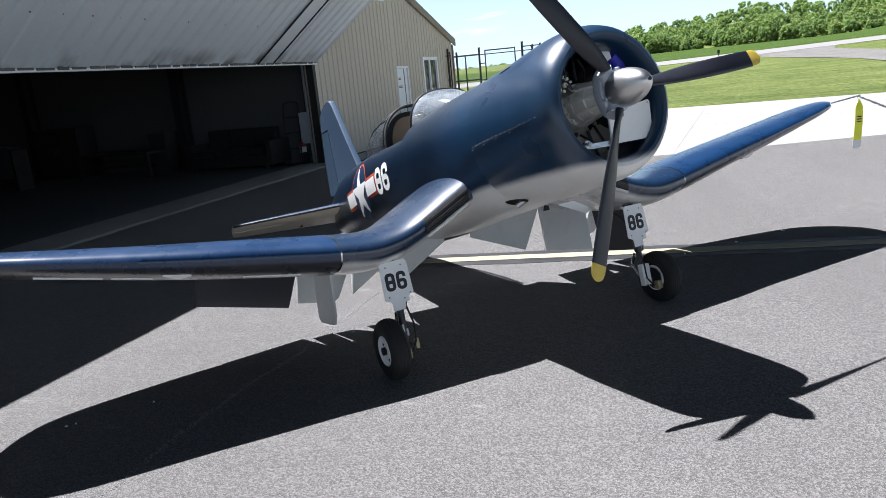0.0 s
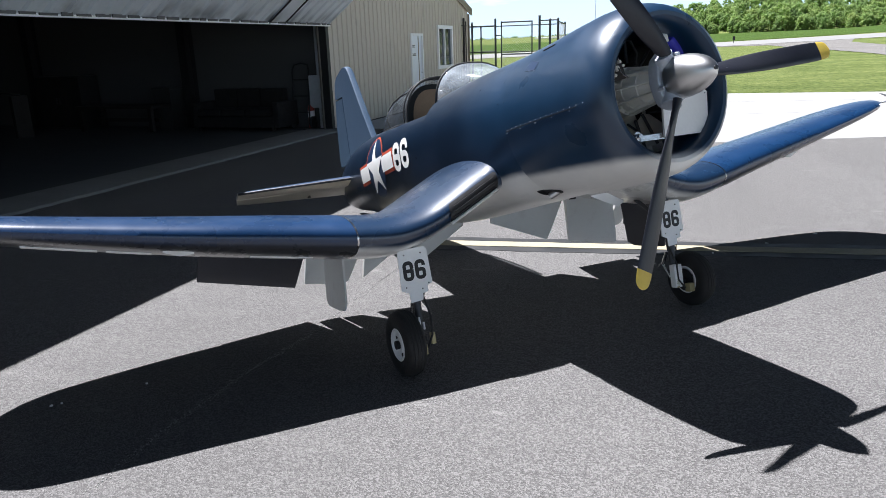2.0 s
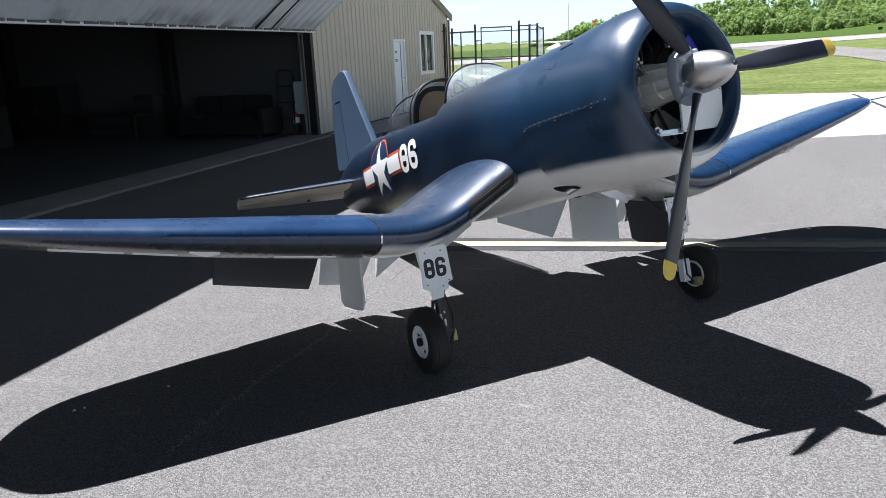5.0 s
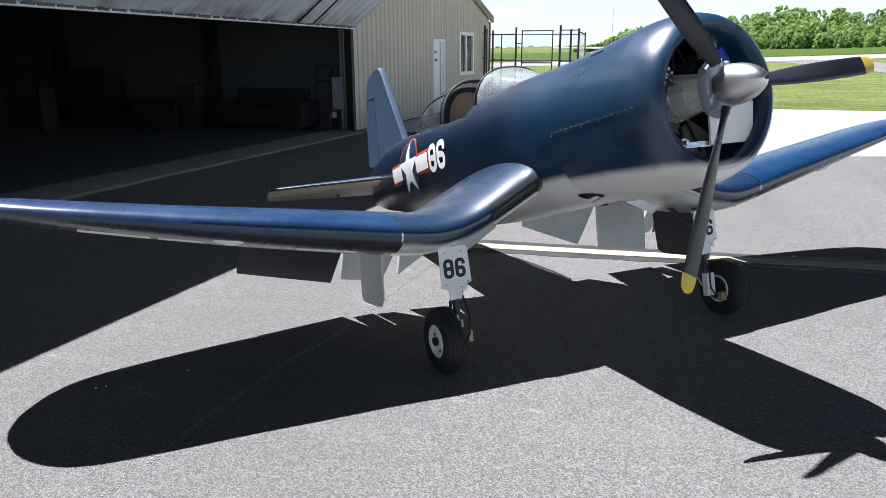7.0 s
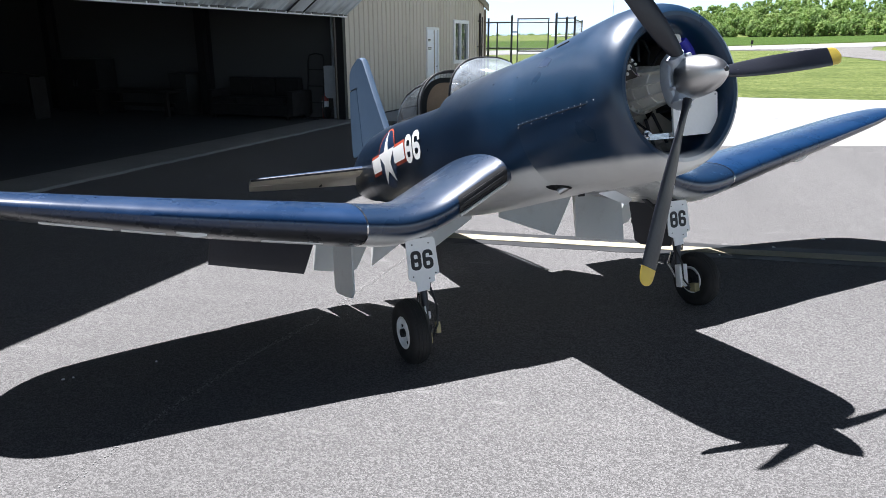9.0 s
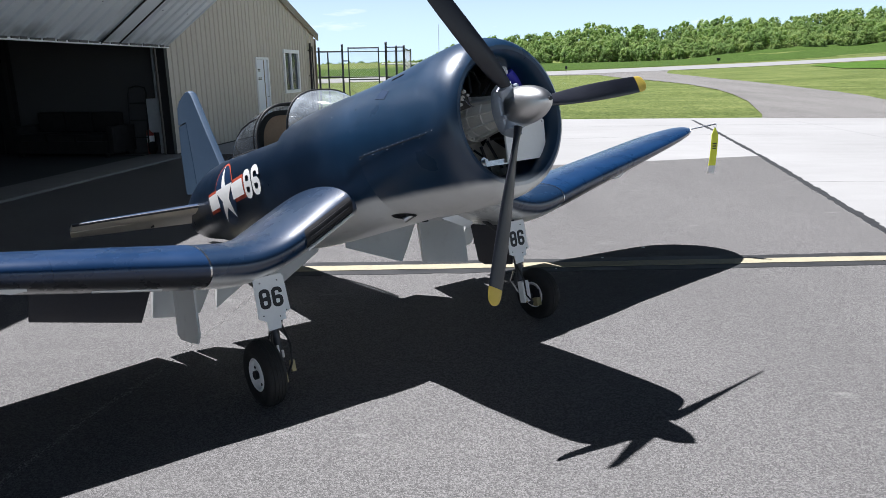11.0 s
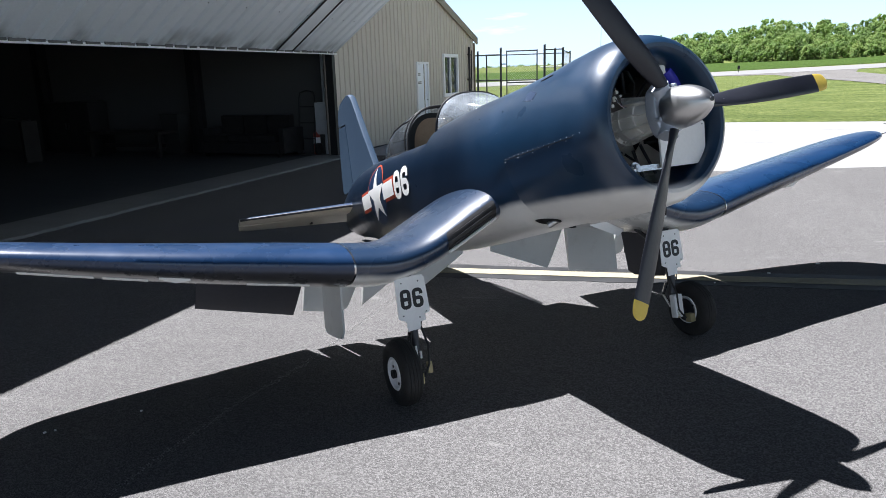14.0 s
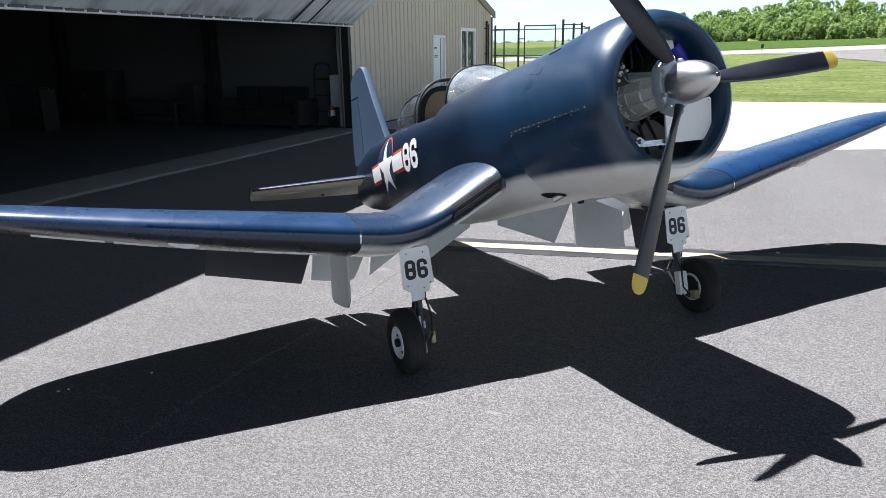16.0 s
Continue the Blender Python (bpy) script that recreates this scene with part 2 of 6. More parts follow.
M_CONC = concrete_material("concrete", (0.242, 0.237, 0.229), (0.33, 0.324, 0.314))
M_RUNWAY = concrete_material("runway_concrete", (0.20, 0.195, 0.19), (0.27, 0.265, 0.255))
# floor concrete darkened, with the shade of the open bay in its colour
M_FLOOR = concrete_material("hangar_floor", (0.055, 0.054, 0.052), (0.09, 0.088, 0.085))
M_GRASS = grass_material("grass", ((0.066, 0.115, 0.021), (0.106, 0.162, 0.036), (0.21, 0.232, 0.08)))
M_FIELD = grass_material("field_crop", ((0.045, 0.085, 0.013), (0.062, 0.11, 0.018), (0.075, 0.125, 0.025)))
M_STRIP = grass_material("tall_grass", ((0.055, 0.125, 0.012), (0.075, 0.155, 0.018), (0.095, 0.175, 0.03)))
M_TAR = surface("tar_seal", (0.012, 0.012, 0.013), (0.03, 0.03, 0.03), 0.6, big=5)
M_LINE = surface("line_yellow", (0.29, 0.255, 0.165), (0.38, 0.34, 0.235), 0.8, big=4, fine=40, fine_amt=0.6, dirt=(0.2, 0.19, 0.16))
M_SIDING = surface("tan_siding", (0.495, 0.44, 0.37), (0.56, 0.50, 0.425), 0.5, big=0.8, fine=25, bumps=0.05, dirt=(0.45, 0.40, 0.34))
M_SIDING_EDGE = surface("tan_trim", (0.20, 0.16, 0.115), (0.26, 0.21, 0.15), 0.5, big=2)
M_DOORSKIN = surface("door_skin", (0.60, 0.635, 0.665), (0.69, 0.725, 0.755), 0.42, 0.0, big=0.9, fine=30, bumps=0.05)


def soot(m, lo, hi, col):
    """Sooty smudges that thin out away from the lower edge of the leaf, in blots along it."""
    nt = m.node_tree
    b = nt.nodes["Principled BSDF"]
    old = b.inputs["Base Color"].links[0].from_socket
    sep = nt.nodes.new("ShaderNodeSeparateXYZ")
    nt.links.new(coords(nt), sep.inputs["Vector"])
    r = nt.nodes.new("ShaderNodeMapRange")
    r.inputs["From Min"].default_value, r.inputs["From Max"].default_value = lo, hi
    r.inputs["To Min"].default_value, r.inputs["To Max"].default_value = 1.0, 0.0
    nt.links.new(sep.outputs["X"], r.inputs["Value"])
    mu = nt.nodes.new("ShaderNodeMath")
    mu.operation = 'MULTIPLY'
    nt.links.new(r.outputs["Result"], mu.inputs[0])
    nt.links.new(noise_fac(nt, coords(nt, (0.6, 1.0, 0.6)), 2.4, 4, 0.5, 0.46, 0.68), mu.inputs[1])
    nt.links.new(mix_col(nt, mu.outputs[0], old, col), b.inputs["Base Color"])


soot(M_DOORSKIN, 0.06, 0.42, (0.14, 0.145, 0.15))
M_FRAME = surface("white_frame", (0.82, 0.83, 0.84), (0.87, 0.87, 0.87), 0.45, big=5)
M_DOOR = surface("white_door", (0.78, 0.81, 0.86), (0.84, 0.86, 0.9), 0.4, big=3)
M_ROOF = surface("roof_metal", (0.3, 0.27, 0.22), (0.38, 0.34, 0.28), 0.5, big=1)
# hangar insides: the bay's gloom is put into these very dark colours
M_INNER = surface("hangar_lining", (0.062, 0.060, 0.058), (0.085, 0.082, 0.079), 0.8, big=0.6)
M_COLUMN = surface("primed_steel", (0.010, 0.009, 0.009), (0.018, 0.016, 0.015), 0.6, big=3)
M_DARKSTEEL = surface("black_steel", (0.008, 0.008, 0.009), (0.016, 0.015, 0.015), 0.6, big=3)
M_GREYBIN = surface("gloom_grey", (0.02, 0.02, 0.019), (0.032, 0.032, 0.03), 0.7, big=4)
M_WOOD = surface("gloom_bench_wood", (0.014, 0.010, 0.008), (0.022, 0.017, 0.013), 0.7, big=4)
M_CLOTH = surface("gloom_cloth", (0.008, 0.007, 0.007), (0.015, 0.013, 0.012), 0.9, big=5)
M_BOX = surface("grey_enamel", (0.42, 0.44, 0.46), (0.52, 0.54, 0.56), 0.4, big=6)
M_SEAL = surface("worn_seal", (0.06, 0.06, 0.06), (0.16, 0.155, 0.15), 0.8, big=2)
M_ELEV = surface("elevator_paint", (0.52, 0.49, 0.43), (0.62, 0.59, 0.52), 0.55, big=5)
M_REDP = surface("red_plastic", (0.25, 0.025, 0.015), (0.33, 0.04, 0.02), 0.4, big=9)
M_POST = surface("galvanised_dark", (0.035, 0.037, 0.04), (0.06, 0.063, 0.068), 0.6, 0.0, big=6)


def glass_material(name, tint=(0.9, 0.95, 0.97), haze=0.06, lo=0.25, hi=0.8, gloss=0.05):
    """A thin sheet: clear with a faint tint, sky gloss by Fresnel, and a light dusty film, which on the windscreen also
    paints in sky reflection.
    """
    m, n, l, b = mat_base(name, 0.05)
    nt = m.node_tree
    out = n["Material Output"]
    tr = n.new("ShaderNodeBsdfTransparent")
    tr.inputs["Color"].default_value = (*tint, 1)
    b.inputs["Base Color"].default_value = (0.74, 0.82, 0.90, 1)
    b.inputs["Roughness"].default_value = 0.9
    gl = n.new("ShaderNodeBsdfGlossy")
    gl.inputs["Roughness"].default_value = 0.06
    lw = n.new("ShaderNodeLayerWeight")
    lw.inputs["Blend"].default_value = 0.5
    fr = n.new("ShaderNodeMath")
    fr.operation = 'POWER'
    fr.inputs[1].default_value = 3.0
    l.new(lw.outputs["Facing"], fr.inputs[0])
    fr2 = n.new("ShaderNodeMath")
    fr2.operation = 'MULTIPLY_ADD'
    fr2.inputs[1].default_value, fr2.inputs[2].default_value = 0.45, gloss
    l.new(fr.outputs[0], fr2.inputs[0])
    dust_sheen = noise_fac(nt, coords(nt), 7.0, 6, 0.65, lo, hi)
    sc = n.new("ShaderNodeMath")
    sc.operation = 'MULTIPLY'
    sc.inputs[1].default_value = haze * 2
    l.new(dust_sheen, sc.inputs[0])
    m1, m2 = n.new("ShaderNodeMixShader"), n.new("ShaderNodeMixShader")
    l.new(sc.outputs[0], m1.inputs[0])
    l.new(tr.outputs[0], m1.inputs[1])
    l.new(b.outputs[0], m1.inputs[2])
    l.new(fr2.outputs[0], m2.inputs[0])
    l.new(m1.outputs[0], m2.inputs[1])
    l.new(gl.outputs[0], m2.inputs[2])
    l.new(m2.outputs[0], out.inputs["Surface"])
    return m


M_GLASS = glass_material("canopy_plexiglass", (0.66, 0.70, 0.74), 0.05)
# strong pale blue haze stands in for the sky mirrored in the windscreen
M_SCREEN = glass_material("windscreen_plexiglass", (0.76, 0.85, 0.95), 0.33, 0.1, 0.9, 0.24)
M_PANE = glass_material("window_glass", (0.36, 0.42, 0.46), 0.03)


def leaf_material(name, a, b2, c3):
    m, n, l, b = mat_base(name, 0.75)
    nt = m.node_tree
    geo = n.new("ShaderNodeNewGeometry")
    ramp = n.new("ShaderNodeValToRGB")
    ramp.color_ramp.elements[0].color = (*a, 1)
    ramp.color_ramp.elements[1].color = (*c3, 1)
    e = ramp.color_ramp.elements.new(0.5)
    e.color = (*b2, 1)
    f = noise_fac(nt, coords(nt), 0.13, 3, 0.6, 0.36, 0.64)
    mx = n.new("ShaderNodeMix")
    mx.inputs[0].default_value = 0.75
    l.new(geo.outputs["Random Per Island"], mx.inputs[2])
    l.new(f, mx.inputs[3])
    l.new(mx.outputs[0], ramp.inputs["Fac"])
    l.new(ramp.outputs["Color"], b.inputs["Base Color"])
    b.inputs["Specular IOR Level"].default_value = 0.15
    tl = n.new("ShaderNodeBsdfTranslucent")
    l.new(ramp.outputs["Color"], tl.inputs["Color"])
    ms = n.new("ShaderNodeMixShader")
    ms.inputs[0].default_value = 0.62
    l.new(b.outputs[0], ms.inputs[1])
    l.new(tl.outputs[0], ms.inputs[2])
    l.new(ms.outputs[0], n["Material Output"].inputs["Surface"])
    return m


# spring greens lightened so that distance haze is part of the leaf colour
M_LEAF = leaf_material("hazed_spring_leaves", (0.21, 0.31, 0.125), (0.295, 0.41, 0.145), (0.41, 0.485, 0.19))


# ---- mesh helpers ----
def finish(bm, name, material, angle=35):
    bmesh.ops.recalc_face_normals(bm, faces=bm.faces)
    me = bpy.data.meshes.new(name)
    bm.to_mesh(me)
    bm.free()
    for p in me.polygons:
        p.use_smooth = True
    me.set_sharp_from_angle(angle=radians(angle))
    me.materials.append(material)
    return me


def part(name, bm, material, parent=None, label="", m=None, angle=35):
    ob = new(name, finish(bm, name, material, angle))
    if parent:
        ob.parent = parent
    if m is not None:
        ob.matrix_basis = m
    return tagged(ob, label)


def box(bm, lo, hi, m=None, bevel=0.0):
    r = bmesh.ops.create_cube(bm, size=1.0)
    c = [(a + b) / 2 for a, b in zip(lo, hi)]
    s = [b - a for a, b in zip(lo, hi)]
    t = (m or Matrix()) @ Matrix.Translation(c) @ Matrix.Diagonal((*s, 1))
    bmesh.ops.transform(bm, matrix=t, verts=r["verts"])
    if bevel:
        es = list({e for v in r["verts"] for e in v.link_edges})
        bmesh.ops.bevel(bm, geom=es, offset=bevel, segments=2, affect='EDGES', profile=0.7)
    return bm


def rod(bm, p, q, r1, r2=None, seg=12):
    p, q = Vector(p), Vector(q)
    d = q - p
    m = Matrix.Translation((p + q) / 2) @ d.to_track_quat("Z", "Y").to_matrix().to_4x4()
    bmesh.ops.create_cone(bm, cap_ends=True, segments=seg, radius1=r1, radius2=r1 if r2 is None else r2, depth=d.length, matrix=m)
    return bm


def tube(bm, pts, r, seg=8):
    pts = [Vector(p) for p in pts]
    rings = []
    for i, p in enumerate(pts):
        d = (pts[min(i + 1, len(pts) - 1)] - pts[max(i - 1, 0)]).normalized()
        q = d.to_track_quat("Z", "Y")
        rings.append([p + q @ Vector((r * math.cos(a), r * math.sin(a), 0)) for a in [2 * math.pi * k / seg for k in range(seg)]])
    return loft(bm, rings)


def loft(bm, rings, closed=True, caps=True, uv=None):
    vs = [[bm.verts.new(p) for p in ring] for ring in rings]
    n = len(vs[0])
    lay = bm.loops.layers.uv.verify() if uv else None
    for i in range(len(vs) - 1):
        for j in range(n if closed else n - 1):
            k = (j + 1) % n
            quad = (vs[i][j], vs[i][k], vs[i + 1][k], vs[i + 1][j])
            f = bm.faces.new(quad)
            if uv:
                for loop, (a, b) in zip(f.loops, ((i, j), (i, j + 1), (i + 1, j + 1), (i + 1, j))):
                    loop[lay].uv = uv(a, b)
    if caps and closed:
        bm.faces.new(vs[0])
        bm.faces.new(vs[-1])
    return bm


def lathe_x(bm, profile, seg=48, cy=0.0, cz=0.0, caps=False):
    """Profile of (x, radius) turned about an axis along x."""
    rings = [[(x, cy + r * math.cos(a), cz + r * math.sin(a)) for a in [2 * math.pi * k / seg for k in range(seg)]] for x, r in profile]
    return loft(bm, rings, caps=caps)


def prism(bm, outline, depth, m=None):
    """A flat outline in x, y with thickness along z."""
    lo = [bm.verts.new((x, y, 0)) for x, y in outline]
    hi = [bm.verts.new((x, y, depth)) for x, y in outline]
    n = len(lo)
    fs = [bm.faces.new(lo[::-1]), bm.faces.new(hi)]
    if n > 4:
        for f in fs:
            f.normal_update()
        bmesh.ops.triangulate(bm, faces=fs, ngon_method='EAR_CLIP')
    for i in range(n):
        bm.faces.new((lo[i], lo[(i + 1) % n], hi[(i + 1) % n], hi[i]))
    if m:
        bmesh.ops.transform(bm, matrix=m, verts=lo + hi)
    return bm


def lerp_table(table, x):
    """Smooth interpolation in rows of (key, values...)."""
    ks = [r[0] for r in table]
    if x <= ks[0]:
        return table[0][1:]
    if x >= ks[-1]:
        return table[-1][1:]
    i = max(k for k in range(len(ks) - 1) if ks[k] <= x)
    t = (x - ks[i]) / (ks[i + 1] - ks[i])
    out = []
    for c in range(1, len(table[0])):
        p1, p2 = table[i][c], table[i + 1][c]
        h = ks[i + 1] - ks[i]
        m1 = (p2 - table[i - 1][c]) / (ks[i + 1] - ks[i - 1]) * h if i > 0 else p2 - p1
        m2 = (table[i + 2][c] - p1) / (ks[i + 2] - ks[i]) * h if i + 2 < len(ks) else p2 - p1
        out.append((2 * t**3 - 3 * t * t + 1) * p1 + (t**3 - 2 * t * t + t) * m1 + (3 * t * t - 2 * t**3) * p2 + (t**3 - t * t) * m2)
    return out


def smooth(a, b, x):
    t = min(1, max(0, (x - a) / (b - a)))
    return t * t * (3 - 2 * t)


# ---- ground ----
HILL = [(-60, 3.6), (-21, 3.4), (49, 2.85), (84, 1.9), (118, 1.0), (153, 1.0), (170, 2.1), (204, 3.4), (238, 4.8), (265, 6.4), (400, 9.0)]


def land(x, y):
    """Height of the open land: level by the apron, rising gently to the far right."""
    k = smooth(23, 70, y)
    c = min(max(x, 0.0), 150.0)
    z = 0.018 * x + 0.00011 * c * c
    rise = lerp_table(HILL, x)[0] * smooth(250, 440, y) + 0.20 * min(max(0, y - 450), 75) * (0.3 + 0.7 * smooth(-40, 30, x))
    return k * z + rise


def flat_sheet(name, outline, z0, z1, material, label):
    bm = bmesh.new()
    prism(bm, outline, z1 - z0, Matrix.Translation((0, 0, z0)))
    ob = part(name, bm, material)
    return tagged(ob, label, kind="structure")


bm = bmesh.new()
xs = [-3000, -1500, -800, -500, -350] + list(range(-250, 420, 14)) + [460, 520, 600, 800, 1500, 3000]
ys = [-400, -120, -40, 0, 10, 18] + [23 + 3 * i for i in range(18)] + list(range(84, 440, 14)) + [450, 480, 520, 600, 800, 1500, 3500]
grid = [[bm.verts.new((x, y, land(x, y) - 0.03)) for x in xs] for y in ys]
for i in range(len(ys) - 1):
    for j in range(len(xs) - 1):
        bm.faces.new((grid[i][j], grid[i][j + 1], grid[i + 1][j + 1], grid[i + 1][j]))
tagged(part("ground", bm, M_GRASS), "mown green grass stretching away beyond the apron", kind="structure")

# the asphalt apron and the pale concrete beyond it meet along a straight joint and a long tarred one
JOINT = [(-6.5, 22.8), (-1.5, 21.5), (0.5, 11.2), (3.77, 11.93), (6.37, 12.60), (4.89, 5.46), (3.9, 0.7), (2.6, -6.0), (2.6, -25.0)]
flat_sheet("apron", [(-40, -25)] + JOINT[::-1] + [(-6.5, 23.6), (-40, 23.6)], -0.2, 0.0, M_ASPHALT, "weathered grey asphalt apron with fine stone chips")
flat_sheet("concrete_pavement", JOINT + [(40, -25), (40, 18.0), (15.44, 21.45), (10.44, 22.55), (4.37, 22.9), (-1.5, 23.2), (-6.5, 23.6)], -0.2, 0.0, M_CONC, "pale sun-bleached concrete pavement beside the asphalt")


def draped(name, left, right, material, label, z=0.015, steps=14):
    bm = bmesh.new()
    rows = []
    for (a, b), (c, d) in zip(left, right):
        rows.append([bm.verts.new((a + (c - a) * k / 6, b + (d - b) * k / 6, land(a + (c - a) * k / 6, b + (d - b) * k / 6) + z)) for k in range(7)])
    for r, s in zip(rows, rows[1:]):
        for k in range(6):
            bm.faces.new((r[k], r[k + 1], s[k + 1], s[k]))
    return tagged(part(name, bm, material), label, kind="structure")


def dense(points, n=10):
    out = []
    for (a, b), (c, d) in zip(points, points[1:]):
        out += [(a + (c - a) * k / n, b + (d - b) * k / n) for k in range(n)]
    return out + [points[-1]]


draped("taxiway", dense([(10.5, 22.50), (11.2, 24.2), (14.1, 32.8), (16.0, 39.8), (17.2, 45.5), (18.3, 54.9), (18.6, 66.1), (19.4, 81.6), (22.0, 112), (14, 128)], 6),
       dense([(16.9, 21.15), (17.7, 25.0), (19.5, 30.3), (21.1, 35.5), (22.0, 40.2), (23.0, 50.3), (23.6, 57.1), (24.1, 65.0), (30.5, 104), (40, 136)], 6), M_TAXI, "worn pale asphalt taxiway crossing the grass", 0.006)
draped("runway", dense([(-400, 60), (-24, 118), (0, 124), (36, 131), (62, 136), (95, 144), (400, 236)], 16), dense([(-430, 150), (-50, 205), (0, 205), (56, 205), (79, 194), (114, 186), (480, 288)], 16), M_RUNWAY, "wide pale concrete runway across the fields", 0.03)
draped("field", dense([(-600, 215), (0, 222), (60, 222), (140, 240), (600, 420)], 16), dense([(-600, 420), (0, 440), (140, 445), (700, 640)], 16), M_FIELD, "even green crop field below the woods", 0.05)
draped("field", dense([(55, 113), (64, 126), (90, 137), (190, 162)], 8), dense([(54, 108), (47, 88), (46, 74), (140, 72)], 8), M_STRIP, "darker green strip of taller grass beside the runway", 0.05)


def ribbon(name, pts, width, z, h, material, label, wob=0.0, n=14):
    pts = dense(pts, n)
    L, R = [], []
    for i, (x, y) in enumerate(pts):
        a, b = pts[max(i - 1, 0)], pts[min(i + 1, len(pts) - 1)]
        d = Vector((b[0] - a[0], b[1] - a[1])).normalized()
        w = width * (1 + wob * random.uniform(-1, 1)) / 2
        o = wob * width * random.uniform(-0.5, 0.5)
        L.append((x - d.y * (w + o), y + d.x * (w + o)))
        R.append((x + d.y * (w - o), y - d.x * (w - o)))
    bm = bmesh.new()
    prism(bm, L + R[::-1], h, Matrix.Translation((0, 0, z)))
    bmesh.ops.triangulate(bm, faces=bm.faces)
    return tagged(part(name, bm, material), label, kind="structure")


LINE = [(-4.5, 4.80), (-0.57, 4.99), (1.91, 5.085), (4.83, 5.225)]
ribbon("line_border", LINE, 0.40, -0.004, 0.007, M_TAR, "dark sealed border under the painted line", 0.05)
ribbon("painted_line", LINE, 0.145, 0.001, 0.007, M_LINE, "worn yellow painted guide line on the asphalt", 0.05)
ribbon("joint_seal", [(6.37, 12.60), (5.6, 8.9), (4.89, 5.46), (3.9, 0.7)], 0.10, -0.004, 0.008, M_TAR, "black tar seal along the pavement edge", 0.28, 40)
ribbon("joint_seal", [(8.05, 21.9), (7.3, 17.5), (6.37, 12.60)], 0.09, -0.004, 0.008, M_TAR, "black tar seal across the concrete", 0.3, 34)
M_FAINT = surface("crack_filler", (0.2, 0.195, 0.185), (0.32, 0.31, 0.295), 0.9, big=8, fine=80)
rnd = random.Random(21)
bm = bmesh.new()
for x, y in dense([(-0.90, 4.45), (-0.99, 3.7), (-1.09, 2.8), (-1.215, 2.3), (-1.29, 1.7), (-1.33, 0.9)], 60):
    for _ in range(2):
        s = rnd.uniform(0.0015, 0.0045)
        prism(bm, [(s * rnd.uniform(0.6, 1.3) * math.cos(a), s * rnd.uniform(0.6, 1.3) * math.sin(a)) for a in (0.2, 1.8, 3.3, 4.8)], 0.004, Matrix.Translation((x + rnd.gauss(0, 0.012), y + rnd.uniform(-0.02, 0.02), -0.001)))
tagged(part("crack_filler", bm, M_FAINT), "line of pale chips along a crack in the asphalt", kind="stuff")
M_PALECRACK = surface("pale_joint", (0.17, 0.165, 0.16), (0.21, 0.205, 0.2), 0.9, big=3)
for a, b in (((-2.5, 15.3), (7.0, 17.0)), ((7.0, 17.0), (30, 15.0)), ((-2.5, 19.3), (7.7, 20.0)), ((7.7, 20.0), (30, 17.6)), ((5.8, 9.5), (30, 8.5)), ((2.0, 11.6), (4.0, 22.8)), ((11, 22.3), (9.5, 2)), ((16, 21.2), (14, 2))):
    ribbon("slab_joint", [a, b], 0.02, -0.004, 0.005, M_PALECRACK, "sawn joint between concrete slabs", 0.4, 20)

# ---- hangar ----
HANGAR = pose(-5.257, 13.617, 0, 0, 0, -6.2)   # local y runs along the gable wall, local x points out of it
EAVE_Y, EAVE_Z, APEX_Y, SLOPE = 9.9, 2.85, -6.0, 0.29
FAR_Y = 2 * APEX_Y - EAVE_Y
HEAD, OPEN_L = 5.36, -12.0


def roof_z(y):
    return EAVE_Z + SLOPE * (EAVE_Y - APEX_Y - abs(y - APEX_Y))


def siding(name, y0, y1, zlo, zhi, label, pitch=0.235, flip=1):
    """Ribbed sheet: zlo and zhi give the lower and upper edge at a place along the wall."""
    bm = bmesh.new()
    prof = []
    y = y0
    while y < y1 - 1e-6:
        for f, d in ((0.0, 0.0), (0.70, 0.0), (0.78, 0.022), (0.92, 0.022)):
            if y + f * pitch < y1:
                prof.append((y + f * pitch, d))
        y += pitch
    prof.append((y1, 0.0))
    lo = [bm.verts.new((d, y, zlo(y))) for y, d in prof]
    hi = [bm.verts.new((d, y, zhi(y))) for y, d in prof]
    lob = [bm.verts.new((-0.02, y, zlo(y))) for y, d in prof]
    hib = [bm.verts.new((-0.02, y, zhi(y))) for y, d in prof]
    for i in range(len(prof) - 1):
        bm.faces.new((lo[i], lo[i + 1], hi[i + 1], hi[i]))
        bm.faces.new((lob[i], hib[i], hib[i + 1], lob[i + 1]))
        bm.faces.new((lo[i], lob[i], lob[i + 1], lo[i + 1]))
        bm.faces.new((hi[i], hi[i + 1], hib[i + 1], hib[i]))
    bm.faces.new((lo[0], hi[0], hib[0], lob[0]))
    bm.faces.new((lo[-1], lob[-1], hib[-1], hi[-1]))
    return tagged(part(name, bm, M_SIDING, None, "", HANGAR, 15), label, kind="structure")


DY0, DY1, DZ = 4.72, 5.62, 2.05          # door
WY0, WY1, WZ0, WZ1 = 6.86, 8.22, 1.03, 2.30   # window
T = "ribbed tan metal siding on the hangar gable"
zero = lambda y: 0.03
siding("wall_east", 0.12, DY0, zero, roof_z, T)
siding("wall_east", DY0, DY1, lambda y: DZ, roof_z, T)
siding("wall_east", DY1, WY0, zero, roof_z, T)
siding("wall_east", WY0, WY1, zero, lambda y: WZ0, T)
siding("wall_east", WY0, WY1, lambda y: WZ1, roof_z, T)
siding("wall_east", WY1, EAVE_Y, zero, roof_z, T)
siding("wall_east", OPEN_L, 0.12, lambda y: HEAD, roof_z, T)
siding("wall_east", FAR_Y, OPEN_L, zero, roof_z, T)


